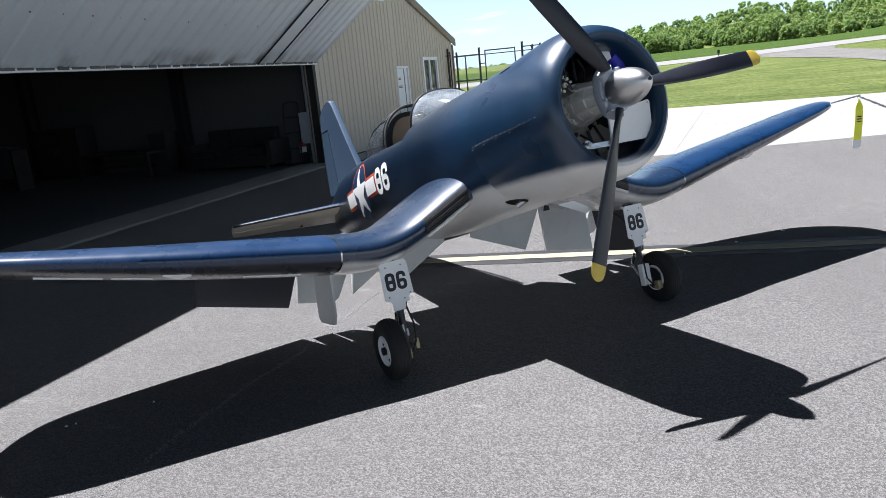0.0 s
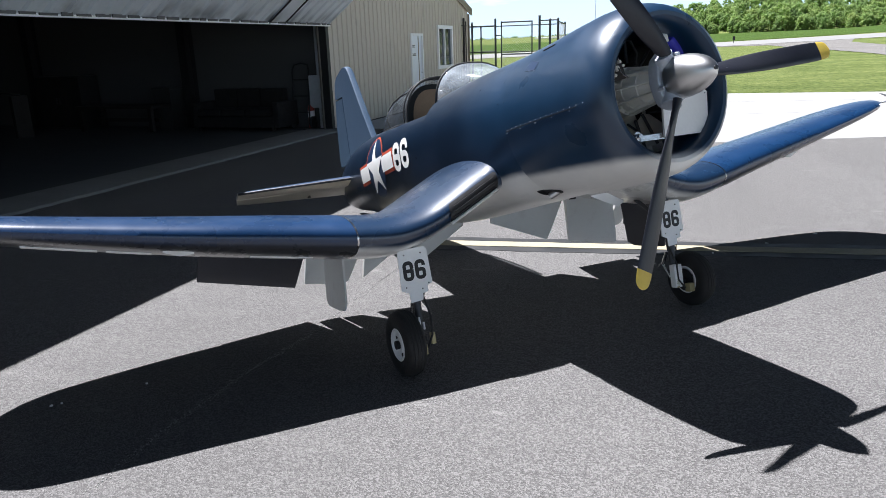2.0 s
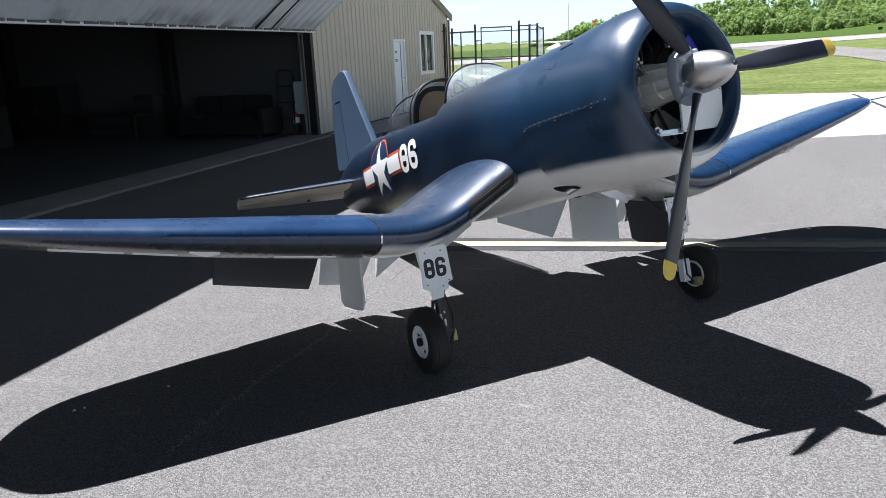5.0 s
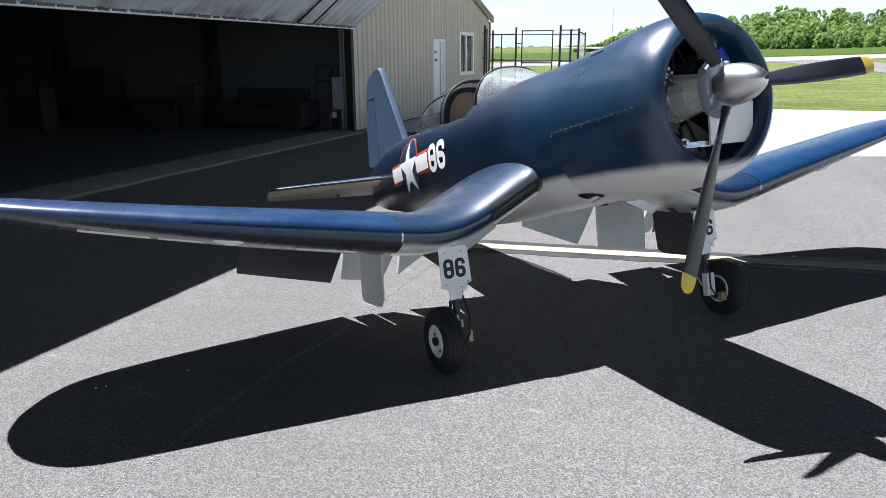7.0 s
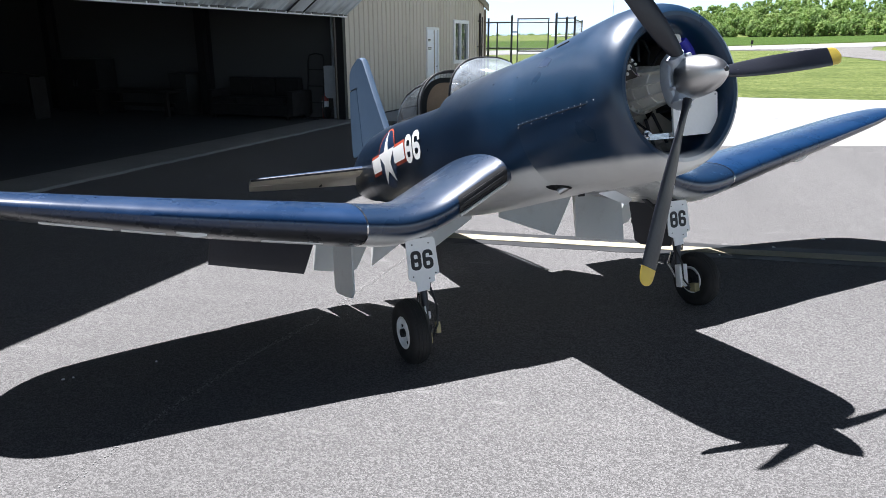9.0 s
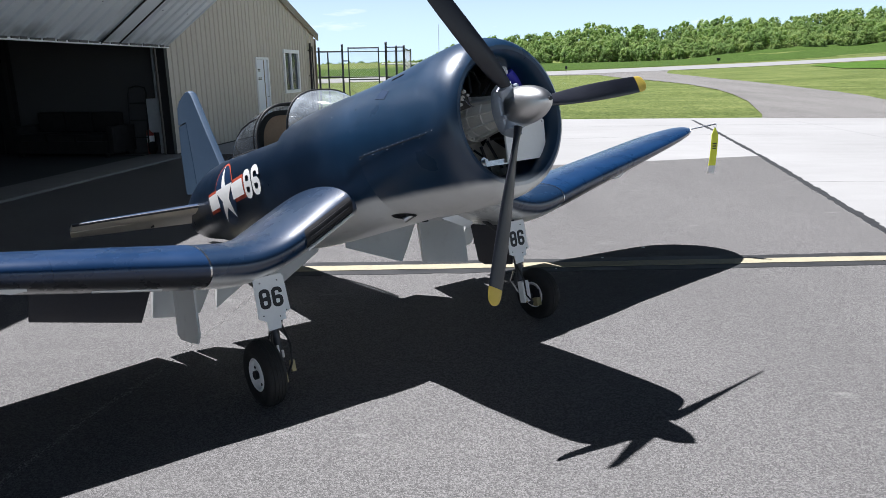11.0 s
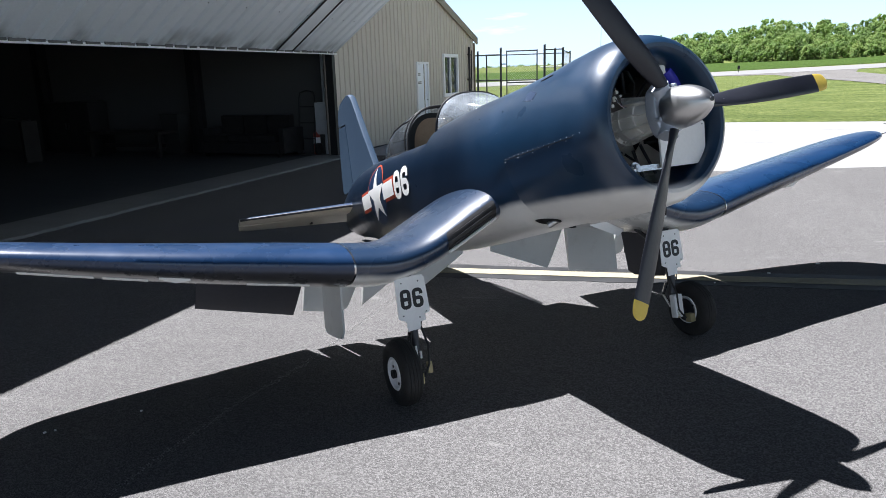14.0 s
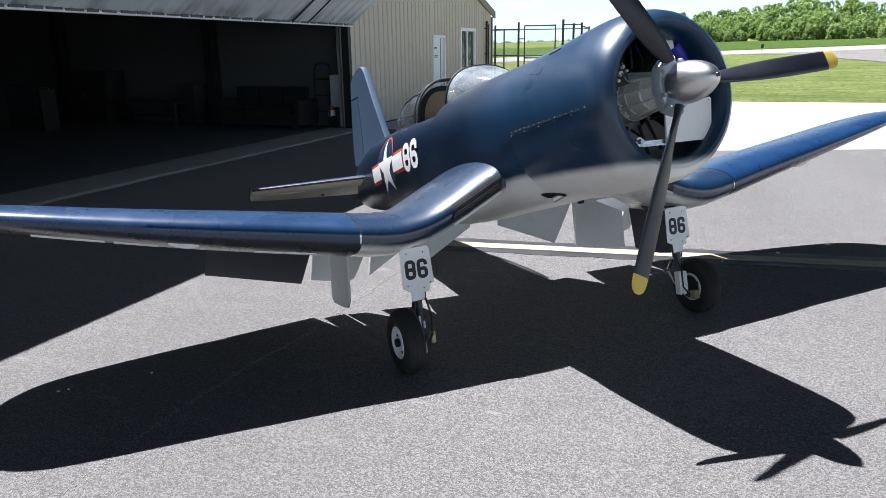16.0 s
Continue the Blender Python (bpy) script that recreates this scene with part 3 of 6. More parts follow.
def slab(name, lo, hi, material, label, kind="structure", m=HANGAR):
    return tagged(part(name, box(bmesh.new(), lo, hi), material, None, "", m), label, kind=kind)


DEPTH = -14.0
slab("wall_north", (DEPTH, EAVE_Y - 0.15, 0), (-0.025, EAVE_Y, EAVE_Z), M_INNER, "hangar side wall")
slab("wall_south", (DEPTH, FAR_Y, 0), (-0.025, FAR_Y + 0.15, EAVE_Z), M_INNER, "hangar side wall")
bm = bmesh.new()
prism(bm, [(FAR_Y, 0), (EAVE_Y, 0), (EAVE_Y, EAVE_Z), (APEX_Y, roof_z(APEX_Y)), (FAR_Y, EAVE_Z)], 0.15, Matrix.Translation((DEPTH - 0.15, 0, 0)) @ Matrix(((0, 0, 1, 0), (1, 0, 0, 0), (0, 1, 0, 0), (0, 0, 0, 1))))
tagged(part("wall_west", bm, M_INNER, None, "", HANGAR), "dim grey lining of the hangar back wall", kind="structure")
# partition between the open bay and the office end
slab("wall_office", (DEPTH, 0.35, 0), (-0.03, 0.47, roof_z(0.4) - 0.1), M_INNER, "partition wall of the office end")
for side in (1, -1):
    y0, y1 = APEX_Y, EAVE_Y + 0.22 if side > 0 else FAR_Y - 0.22
    bm = bmesh.new()
    z0, z1 = roof_z(APEX_Y), roof_z(EAVE_Y) - 0.22 * SLOPE
    prism(bm, [(y0, z0), (y1, z1), (y1, z1 + 0.07), (y0, z0 + 0.07)], -DEPTH + 0.25, Matrix.Translation((DEPTH - 0.15, 0, 0)) @ Matrix(((0, 0, 1, 0), (1, 0, 0, 0), (0, 1, 0, 0), (0, 0, 0, 1))))
    tagged(part("roof", bm, M_ROOF, None, "", HANGAR), "low-pitched metal hangar roof", kind="structure")
    bm = bmesh.new()
    prism(bm, [(y0, z0 - 0.16), (y1, z1 - 0.13), (y1, z1 + 0.085), (y0, z0 + 0.085)], 0.05, Matrix.Translation((0.055, 0, 0)) @ Matrix(((0, 0, 1, 0), (1, 0, 0, 0), (0, 1, 0, 0), (0, 0, 0, 1))))
    tagged(part("trim", bm, M_SIDING_EDGE, None, "", HANGAR), "brown rake trim along the gable edge", kind="structure")
slab("trim", (-0.06, EAVE_Y - 0.01, 0.0), (0.06, EAVE_Y + 0.06, EAVE_Z - 0.15), M_SIDING_EDGE, "brown corner trim of the hangar")
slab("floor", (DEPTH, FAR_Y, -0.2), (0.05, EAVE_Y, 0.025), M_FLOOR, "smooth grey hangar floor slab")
rnd = random.Random(5)
edge = [(0.30 + rnd.uniform(-0.022, 0.022), OPEN_L + (0.0 - OPEN_L) * k / 90) for k in range(91)]
bm = bmesh.new()
prism(bm, [(-0.55, OPEN_L)] + edge + [(-0.55, 0.0)], 0.135, Matrix.Translation((0, 0, -0.1)))
# worn lip; its paler tone paints in skylight reaching the floor's edge
tagged(part("threshold", bm, concrete_material("worn_skylit_lip", (0.17, 0.166, 0.16), (0.27, 0.265, 0.255)), None, "", HANGAR), "worn concrete lip of the hangar floor with a ragged edge, paled by painted skylight", kind="structure")
# paler, bluer than the other concrete: blue skylight is mixed into its colour
slab("pavement", (0.06, 0.35, -0.1), (1.25, EAVE_Y + 1.5, 0.012), concrete_material("skylit_concrete", (0.36, 0.375, 0.40), (0.45, 0.465, 0.49)), "concrete walk along the foot of the gable wall")
# rod added for the pale strip of lit column face beside the jamb
tagged(part("conduit", rod(bmesh.new(), (-0.17, -0.03, 0.035), (-0.17, -0.03, HEAD), 0.025, seg=12), surface("lit_column_face", (0.10, 0.085, 0.07), (0.16, 0.14, 0.115), 0.6, big=4), None, "", HANGAR), "tan rod standing in for a lit column face beside the jamb", "conduit")
slab("trim", (-0.20, 0.0, 0.026), (0.01, 0.12, HEAD), M_DARKSTEEL, "dark steel jamb of the hangar opening")
slab("trim", (-0.30, OPEN_L - 0.12, 0.026), (0.01, OPEN_L, HEAD), M_DARKSTEEL, "dark steel jamb of the hangar opening")
slab("trim", (-0.3, OPEN_L, HEAD), (-0.025, 0.12, HEAD + 0.3), M_COLUMN, "dark steel header above the hangar opening")

# office door and window in the gable
door = tagged(new("door_1"), "white steel personnel door with two small dark signs", "door", kind="structure")
door.matrix_basis = HANGAR
bm = bmesh.new()
for lo, hi in (((-0.08, DY0, 0.03), (0.035, DY0 + 0.06, DZ)), ((-0.08, DY1 - 0.06, 0.03), (0.035, DY1, DZ)), ((-0.08, DY0 + 0.06, DZ - 0.06), (0.035, DY1 - 0.06, DZ))):
    box(bm, lo, hi, bevel=0.006)
part("door_frame", bm, M_FRAME, door)
bm = bmesh.new()
box(bm, (-0.06, DY0 + 0.063, 0.04), (-0.015, DY1 - 0.063, DZ - 0.063), bevel=0.004)
leaf = part("door_leaf", bm, M_DOOR, door)
part("panel_edge", box(bmesh.new(), (-0.0148, DY1 - 0.30, 0.05), (-0.008, DY1 - 0.25, DZ - 0.07)), M_SIDING_EDGE, leaf)
for z0, w in ((1.66, 0.26), (1.44, 0.33)):
    sg = part("sign", box(bmesh.new(), (-0.0148, DY0 + 0.10, z0), (-0.010, DY0 + 0.10 + w, z0 + 0.10)), M_WHITE, leaf)
    bm = bmesh.new()
    for k in range(2):
        box(bm, (-0.0098, DY0 + 0.12, z0 + 0.02 + 0.035 * k), (-0.008, DY0 + 0.08 + w, z0 + 0.043 + 0.035 * k))
    part("lettering", bm, M_BLACK, sg)
bm = bmesh.new()
rod(bm, (-0.014, DY1 - 0.12, 1.0), (0.03, DY1 - 0.12, 1.0), 0.012)
rod(bm, (0.03, DY1 - 0.12, 1.0), (0.03, DY1 - 0.22, 1.0), 0.01)
part("handle", bm, M_CHROME, leaf)

win = tagged(new("window_1"), "white-framed sliding window with dark glass", "window", kind="structure")
win.matrix_basis = HANGAR
bm = bmesh.new()
fw = 0.10
for lo, hi in (((-0.08, WY0, WZ0), (0.045, WY0 + fw, WZ1)), ((-0.08, WY1 - fw, WZ0), (0.045, WY1, WZ1)), ((-0.08, WY0 + fw, WZ1 - fw), (0.045, WY1 - fw, WZ1)), ((-0.08, WY0 + fw, WZ0), (0.045, WY1 - fw, WZ0 + fw))):
    box(bm, lo, hi, bevel=0.006)
part("window_frame", bm, M_FRAME, win)
mid = (WY0 + WY1) / 2
part("mullion", box(bmesh.new(), (-0.05, mid - 0.035, WZ0 + fw), (0.02, mid + 0.035, WZ1 - fw), bevel=0.004), M_FRAME, win)
for a, b, x in ((WY0 + fw, mid - 0.035, -0.03), (mid + 0.035, WY1 - fw, -0.015)):
    part("pane", box(bmesh.new(), (x - 0.006, a, WZ0 + fw), (x, b, WZ1 - fw)), M_PANE, win)
bm = bmesh.new()
for k in range(16):
    y = mid + 0.05 + (WY1 - fw - mid - 0.05) * k / 15
    box(bm, (-0.16, y - 0.012, WZ0 + fw), (-0.145, y + 0.012, WZ1 - fw - 0.02))
part("blind", bm, M_INNER, win, "half-drawn grey vertical blind behind the glass")
# gable louvre and a downpipe by the corner
bm = bmesh.new()
for lo, hi in (((0.0, 3.35, 3.74), (0.05, 3.42, 4.6)), ((0.0, 4.2, 3.74), (0.05, 4.27, 4.6)), ((0.0, 3.42, 3.74), (0.05, 4.2, 3.81)), ((0.0, 3.42, 4.53), (0.05, 4.2, 4.6))):
    box(bm, lo, hi)
vent = tagged(new("gable_vent"), "white-framed louvred vent high in the gable", "vent", kind="structure")
vent.matrix_basis = HANGAR
part("vent_frame", bm, M_FRAME, vent)
for k in range(6):
    part("slat", box(bmesh.new(), (0.023, 3.43, 3.83 + 0.115 * k), (0.035, 4.19, 3.92 + 0.115 * k)), M_FRAME, vent)
bm = bmesh.new()
rod(bm, (0.09, 9.2, 0.0), (0.09, 9.2, 2.55), 0.035)
rod(bm, (0.09, 9.42, 0.0), (0.09, 9.42, 2.45), 0.02)
for z in (0.6, 1.5, 2.3):
    box(bm, (0.022, 9.15, z), (0.11, 9.47, z + 0.03))
tagged(part("conduit", bm, M_COLUMN, None, "", HANGAR), "brown conduit pipes clamped to the wall corner", "pipe", kind="structure")

# bifold hangar door, folded out: the lower leaf rises away from the wall, the upper comes back to the head
bifold = tagged(new("hangar_door"), "grey ribbed metal bifold hangar door folded open", "hangar door", kind="structure")
bifold.matrix_basis = HANGAR
BOT, OUT, FOLD = 2.20, 2.19, 3.80


def door_leaf(name, x0, z0, x1, z1, y0, y1, pitch=0.30, material=M_DOORSKIN, lift=1):
    d = Vector((x1 - x0, 0, z1 - z0))
    n = Vector((d.z, 0, -d.x)).normalized()
    prof = []
    y = y0
    while y < y1 - 1e-6:
        for f, h in ((0, 0.0), (0.62, 0.0), (0.72, 0.03), (0.9, 0.03)):
            if y + f * pitch < y1:
                prof.append((y + f * pitch, h))
        y += pitch
    prof.append((y1, 0.0))
    rings = []
    for s in (0.0, 1.0):
        rings.append([Vector((x0, y, z0)) + d * s + n * h * lift for y, h in prof] + [Vector((x0, y, z0)) + d * s - n * 0.04 for y, h in reversed(prof)])
    bm = bmesh.new()
    loft(bm, rings)
    return part(name, bm, material, bifold, "", None, 12)


Y_STRIP0, Y_STRIP1 = -2.22, -1.70
door_leaf("lower_leaf", 0.06, BOT, OUT, FOLD, OPEN_L, Y_STRIP0)
door_leaf("lower_leaf", 0.06, BOT, OUT, FOLD, Y_STRIP1, 0.06)
door_leaf("upper_leaf", OUT, FOLD + 0.02, 0.06, HEAD, OPEN_L, 0.06, lift=-1)
d = Vector((OUT - 0.06, 0, FOLD - BOT))
ang = math.degrees(math.atan2(d.z, d.x))
lm = pose(0.06, 0, BOT, 0, -ang, 0)
bm = bmesh.new()
box(bm, (0.0, Y_STRIP0 + 0.005, -0.03), (d.length, Y_STRIP1 - 0.005, 0.03), lm)
strip = part("flat_strip", bm, M_DOORSKIN, bifold)
bm = bmesh.new()
for y in (Y_STRIP0, Y_STRIP1):
    box(bm, (0.0, y - 0.012, -0.05), (d.length, y + 0.012, -0.025), lm)
part("seam", bm, M_COLUMN, bifold, "dark seam strip")
bm = bmesh.new()
box(bm, (0.005, OPEN_L, BOT - 0.045), (0.10, 0.06, BOT - 0.005), bevel=0.006)
part("bottom_rail", bm, M_FRAME, bifold, "white bottom rail")
bm = bmesh.new()
y = OPEN_L
while y < 0.0:
    w = random.uniform(0.12, 0.26)
    box(bm, (0.10, y, BOT - 0.02 - random.uniform(0, 0.008)), (0.12, min(0.05, y + w), BOT + 0.006 + random.uniform(-0.008, 0.012)))
    y += w + random.uniform(0.03, 0.09)
part("weather_seal", bm, M_SEAL, bifold, "ragged black rubber weather seal")
bm = bmesh.new()
for s in (0.35, 0.72):
    for k in range(26):
        y = -11.7 + k * 0.45
        if not Y_STRIP0 < y < Y_STRIP1:
            rod(bm, lm @ Vector((d.length * s, y, -0.004)), lm @ Vector((d.length * s, y, -0.012)), 0.012, 0.008, 6)
part("screw", bm, M_COLUMN, bifold)

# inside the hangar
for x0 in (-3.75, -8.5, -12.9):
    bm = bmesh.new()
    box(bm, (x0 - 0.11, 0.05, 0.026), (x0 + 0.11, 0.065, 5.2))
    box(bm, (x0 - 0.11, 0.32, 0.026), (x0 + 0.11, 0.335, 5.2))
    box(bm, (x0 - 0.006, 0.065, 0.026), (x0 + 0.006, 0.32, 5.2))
    tagged(part("column", bm, M_DARKSTEEL, None, "", HANGAR), "steel column inside the hangar, gloom in its colour", "column", group="hangar columns")


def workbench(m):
    b = tagged(new("workbench"), "low wooden bench inside the hangar, gloom in its colour", "bench")
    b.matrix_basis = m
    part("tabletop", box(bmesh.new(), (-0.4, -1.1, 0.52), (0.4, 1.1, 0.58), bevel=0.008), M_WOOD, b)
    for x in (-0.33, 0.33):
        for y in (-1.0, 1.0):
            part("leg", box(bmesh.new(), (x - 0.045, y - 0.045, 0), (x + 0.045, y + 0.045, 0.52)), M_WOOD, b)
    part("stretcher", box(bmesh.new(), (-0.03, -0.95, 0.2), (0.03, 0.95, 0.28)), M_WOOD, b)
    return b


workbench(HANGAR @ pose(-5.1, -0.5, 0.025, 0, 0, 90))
sofa = tagged(new("sofa"), "old cloth sofa against the hangar wall, gloom in its colour", "sofa")
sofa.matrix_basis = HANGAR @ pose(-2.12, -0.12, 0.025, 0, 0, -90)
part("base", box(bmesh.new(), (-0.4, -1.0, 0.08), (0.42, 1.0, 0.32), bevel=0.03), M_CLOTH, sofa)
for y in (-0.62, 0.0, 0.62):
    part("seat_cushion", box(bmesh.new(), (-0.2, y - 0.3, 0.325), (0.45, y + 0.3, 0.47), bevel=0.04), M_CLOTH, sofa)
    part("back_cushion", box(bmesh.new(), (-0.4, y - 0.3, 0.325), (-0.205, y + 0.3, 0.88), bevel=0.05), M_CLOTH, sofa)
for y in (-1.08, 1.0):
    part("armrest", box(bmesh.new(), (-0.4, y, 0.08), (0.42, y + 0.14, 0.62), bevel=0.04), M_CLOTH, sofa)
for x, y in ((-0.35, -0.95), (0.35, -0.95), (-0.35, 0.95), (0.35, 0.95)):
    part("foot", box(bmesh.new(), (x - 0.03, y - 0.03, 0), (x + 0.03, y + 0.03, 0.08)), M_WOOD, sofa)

cabinet = tagged(new("cabinet"), "metal storage cabinet in the hangar, gloom in its colour", "cabinet")
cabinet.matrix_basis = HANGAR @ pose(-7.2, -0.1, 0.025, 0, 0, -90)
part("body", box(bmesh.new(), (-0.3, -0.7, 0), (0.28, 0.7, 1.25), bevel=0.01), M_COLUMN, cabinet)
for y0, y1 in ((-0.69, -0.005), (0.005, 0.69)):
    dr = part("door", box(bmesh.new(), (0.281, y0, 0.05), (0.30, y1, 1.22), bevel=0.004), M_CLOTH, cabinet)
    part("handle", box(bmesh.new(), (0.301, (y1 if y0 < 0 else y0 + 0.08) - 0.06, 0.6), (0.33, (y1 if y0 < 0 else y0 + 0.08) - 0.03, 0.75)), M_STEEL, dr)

cart = tagged(new("hand_truck"), "tall steel hand truck standing in the hangar, gloom in its colour", "hand truck")
cart.matrix_basis = HANGAR @ pose(-0.80, 0.10, 0.025, 0, 0, -90)
for y in (-0.2, 0.2):
    bm = bmesh.new()
    rod(bm, (0, y, 0.12), (-0.12, y, 1.25), 0.016)
    part("upright", bm, M_COLUMN, cart)
bm = bmesh.new()
tube(bm, [(-0.12, -0.2, 1.25), (-0.135, -0.17, 1.36), (-0.14, 0, 1.4), (-0.135, 0.17, 1.36), (-0.12, 0.2, 1.25)], 0.016)
part("handle", bm, M_COLUMN, cart)

for z in (0.35, 0.7, 1.05):
    bm = bmesh.new()
    rod(bm, (-0.1 * z, -0.2, z), (-0.1 * z, 0.2, z), 0.013)
    part("rung", bm, M_COLUMN, cart)
part("toe_plate", box(bmesh.new(), (0, -0.22, 0.0), (0.25, 0.22, 0.012)), M_STEEL, cart)
for y in (-0.26, 0.26):
    bm = bmesh.new()
    rod(bm, (-0.05, y - 0.03, 0.13), (-0.05, y + 0.03, 0.13), 0.13, seg=20)
    part("wheel", bm, M_RUBBER, cart)

ebox = tagged(new("electrical_box"), "grey enamelled electrical box by the hangar jamb", "electrical box")
ebox.matrix_basis = HANGAR @ pose(-0.31, 0.348, 0)
part("body", box(bmesh.new(), (-0.28, -0.18, 0.47), (0.0, 0.0, 1.16), bevel=0.008), M_BOX, ebox)
bm = bmesh.new()
box(bm, (-0.27, -0.19, 0.49), (-0.01, -0.181, 1.14), bevel=0.003)
box(bm, (0.001, -0.17, 0.49), (0.008, -0.01, 1.14), bevel=0.002)
part("cover", bm, M_BOX, ebox)
bm = bmesh.new()
rod(bm, (-0.05, -0.15, 1.16), (-0.05, -0.15, 4.0), 0.03)
rod(bm, (-0.05, -0.15, 0.03), (-0.05, -0.15, 0.47), 0.03)
part("conduit", bm, M_BOX, ebox)

bin_ = tagged(new("storage_bin"), "tall grey storage bin beside the bench, gloom in its colour", "bin")
bin_.matrix_basis = HANGAR @ pose(-4.2, -0.05, 0.025)
bm = bmesh.new()
loft(bm, [[(sx * w, sy * w, z) for sx, sy in ((-1, -1), (1, -1), (1, 1), (-1, 1))] for w, z in ((0.21, 0.0), (0.25, 0.9), (0.235, 0.9), (0.2, 0.03))])
part("body", bm, M_GREYBIN, bin_)
part("lid", box(bmesh.new(), (-0.26, -0.26, 0.9), (0.26, 0.26, 0.95), bevel=0.01), M_GREYBIN, bin_)

ext = tagged(new("fire_extinguisher"), "red fire extinguisher with a white label by the jamb", "fire extinguisher")
ext.matrix_basis = HANGAR @ pose(-0.60, 0.20, 0.025)
bm = bmesh.new()
lathe = [(0.0, 0.0), (0.07, 0.0), (0.075, 0.02), (0.075, 0.44), (0.05, 0.5), (0.02, 0.52), (0.02, 0.56), (0.0, 0.56)]
loft(bm, [[(r * math.cos(a), r * math.sin(a), z) for a in [2 * math.pi * k / 20 for k in range(20)]] for r, z in lathe[1:-1]])
cyl = part("cylinder", bm, M_REDP, ext)
bm = bmesh.new()
rod(bm, (0, 0, 0.24), (0, 0, 0.38), 0.0765, seg=20)
part("label", bm, M_WHITE, cyl, "white printed label")
bm = bmesh.new()
box(bm, (-0.01, -0.02, 0.56), (0.12, 0.02, 0.60))
tube(bm, [(0.03, 0, 0.57), (0.1, 0.02, 0.5), (0.09, 0.03, 0.3), (0.085, 0.03, 0.15)], 0.01)
part("valve", bm, M_BLACK, ext)

fluoro = tagged(new("metal_tube_rack"), "long pale metal tube lying on a rack in the dark hangar", "metal tube")
fluoro.matrix_basis = HANGAR @ pose(-7.4, -2.0, 0.025, 0, 0, -90)
bm = bmesh.new()
rod(bm, (0, -1.1, 1.06), (0, 0.9, 0.93), 0.03, 0.025)
part("tube", bm, M_CHROME, fluoro)
for y in (-0.8, 0.8):
    part("trestle", box(bmesh.new(), (-0.2, y - 0.04, 0), (0.2, y + 0.04, 0.955 - 0.062 * y)), M_WOOD, fluoro)
from mathutils.bvhtree import BVHTree


# ---- the aircraft: x forward, y to its left wing, z up, origin at the spinner tip ----
PLANE = pose(1.0826, 2.3695, 1.5443, 0, 0, -49.976) @ pose(0, 0, 0, 0, -13.0, 0) @ pose(0, 0, 0, 0.9, 0, 0)
plane = tagged(new("airplane"), "small navy blue single-seat warbird replica with bent wings and pale underside", "airplane")
plane.matrix_basis = PLANE

FUS = [(-4.88, -0.01, -0.335, 0.10, -0.11), (-4.5, 0.10, -0.405, 0.19, -0.11), (-4.05, 0.198, -0.44, 0.27, -0.10), (-3.5, 0.238, -0.51, 0.343, -0.09),
       (-3.0, 0.275, -0.56, 0.382, -0.07), (-2.6, 0.290, -0.575, 0.410, -0.05), (-2.2, 0.297, -0.58, 0.428, -0.04), (-1.85, 0.315, -0.555, 0.436, -0.03),
       (-1.5, 0.325, -0.52, 0.441, -0.03), (-1.0, 0.335, -0.47, 0.441, -0.03)]
SILL = [(-3.50, 0.205), (-3.0, 0.186), (-2.54, 0.172), (-2.05, 0.168), (-1.9, 0.17)]


def fus_c(x):
    return -0.013 * smooth(-4.2, -2.8, x) - 0.045 * smooth(-1.05, -1.8, x)


def hull_e(x, s):
    return 0.94 - (0.26 * smooth(-0.95, -1.2, x) * smooth(-2.7, -2.2, x) if s < 0 else 0.0)


def fus_ring(x, seg=48, grow=0.0, table=FUS):
    top, bot, hw, zc = lerp_table(table, x)
    out = []
    for k in range(seg):
        a = 2 * math.pi * k / seg
        c, s = math.cos(a), math.sin(a)
        e = hull_e(x, s)
        h = (top - zc if s > 0 else zc - bot) + grow
        z = zc + math.copysign(abs(s) ** e, s) * h
        if -3.37 < x < -2.05:      # the cockpit is cut down to its sill
            z = min(z, lerp_table(SILL, x)[0])
        out.append((x, fus_c(x) + math.copysign(abs(c) ** e, c) * (hw + fus_c(x) + grow), z))
    return out


def fus_y(x, z, side=-1):
    top, bot, hw, zc = lerp_table(FUS, x)
    h = top - zc if z > zc else zc - bot
    e = hull_e(x, z - zc)
    s = min(1, abs((z - zc) / h)) ** (1 / e)
    return (hw + fus_c(x)) * max(0.0, 1 - s * s) ** (e / 2) + side * fus_c(x)


bm = bmesh.new()
loft(bm, [fus_ring(x, 64) for x in sorted([-4.88 + 3.90 * k / 60 for k in range(61)] + [-2.0495, -2.0505, -3.3695, -3.3705])])
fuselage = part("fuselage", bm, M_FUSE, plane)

# cowling: a rounded lip, open in front, with a panel seam behind
CZ = -0.03
bm = bmesh.new()
prof = [(-0.93, 0.385), (-0.6, 0.340), (-0.45, 0.290), (-0.36, 0.290), (-0.310, 0.293), (-0.280, 0.303), (-0.262, 0.320), (-0.260, 0.338), (-0.272, 0.358), (-0.298, 0.377), (-0.34, 0.393), (-0.40, 0.405), (-0.5, 0.413), (-0.65, 0.418), (-0.8, 0.420), (-0.985, 0.420)]
seg = 64
rings = []
for n_r, (x, r) in enumerate(prof):
    k = smooth(-0.36, -0.985, x) if n_r > 9 else 0.0
    base = fus_ring(-1.0, seg)
    ring = []
    for i in range(seg):
        a = 2 * math.pi * i / seg
        ring.append((x, r * math.cos(a) * (1 - k) + base[i][1] * 1.006 * k, (CZ + r * math.sin(a)) * (1 - k) + (base[i][2] + 0.03) * 1.006 * k - 0.03 * k))
    rings.append(ring)
loft(bm, rings, caps=False)
cowling = part("cowling", bm, M_COWL, plane, "navy engine cowling with pale belly")
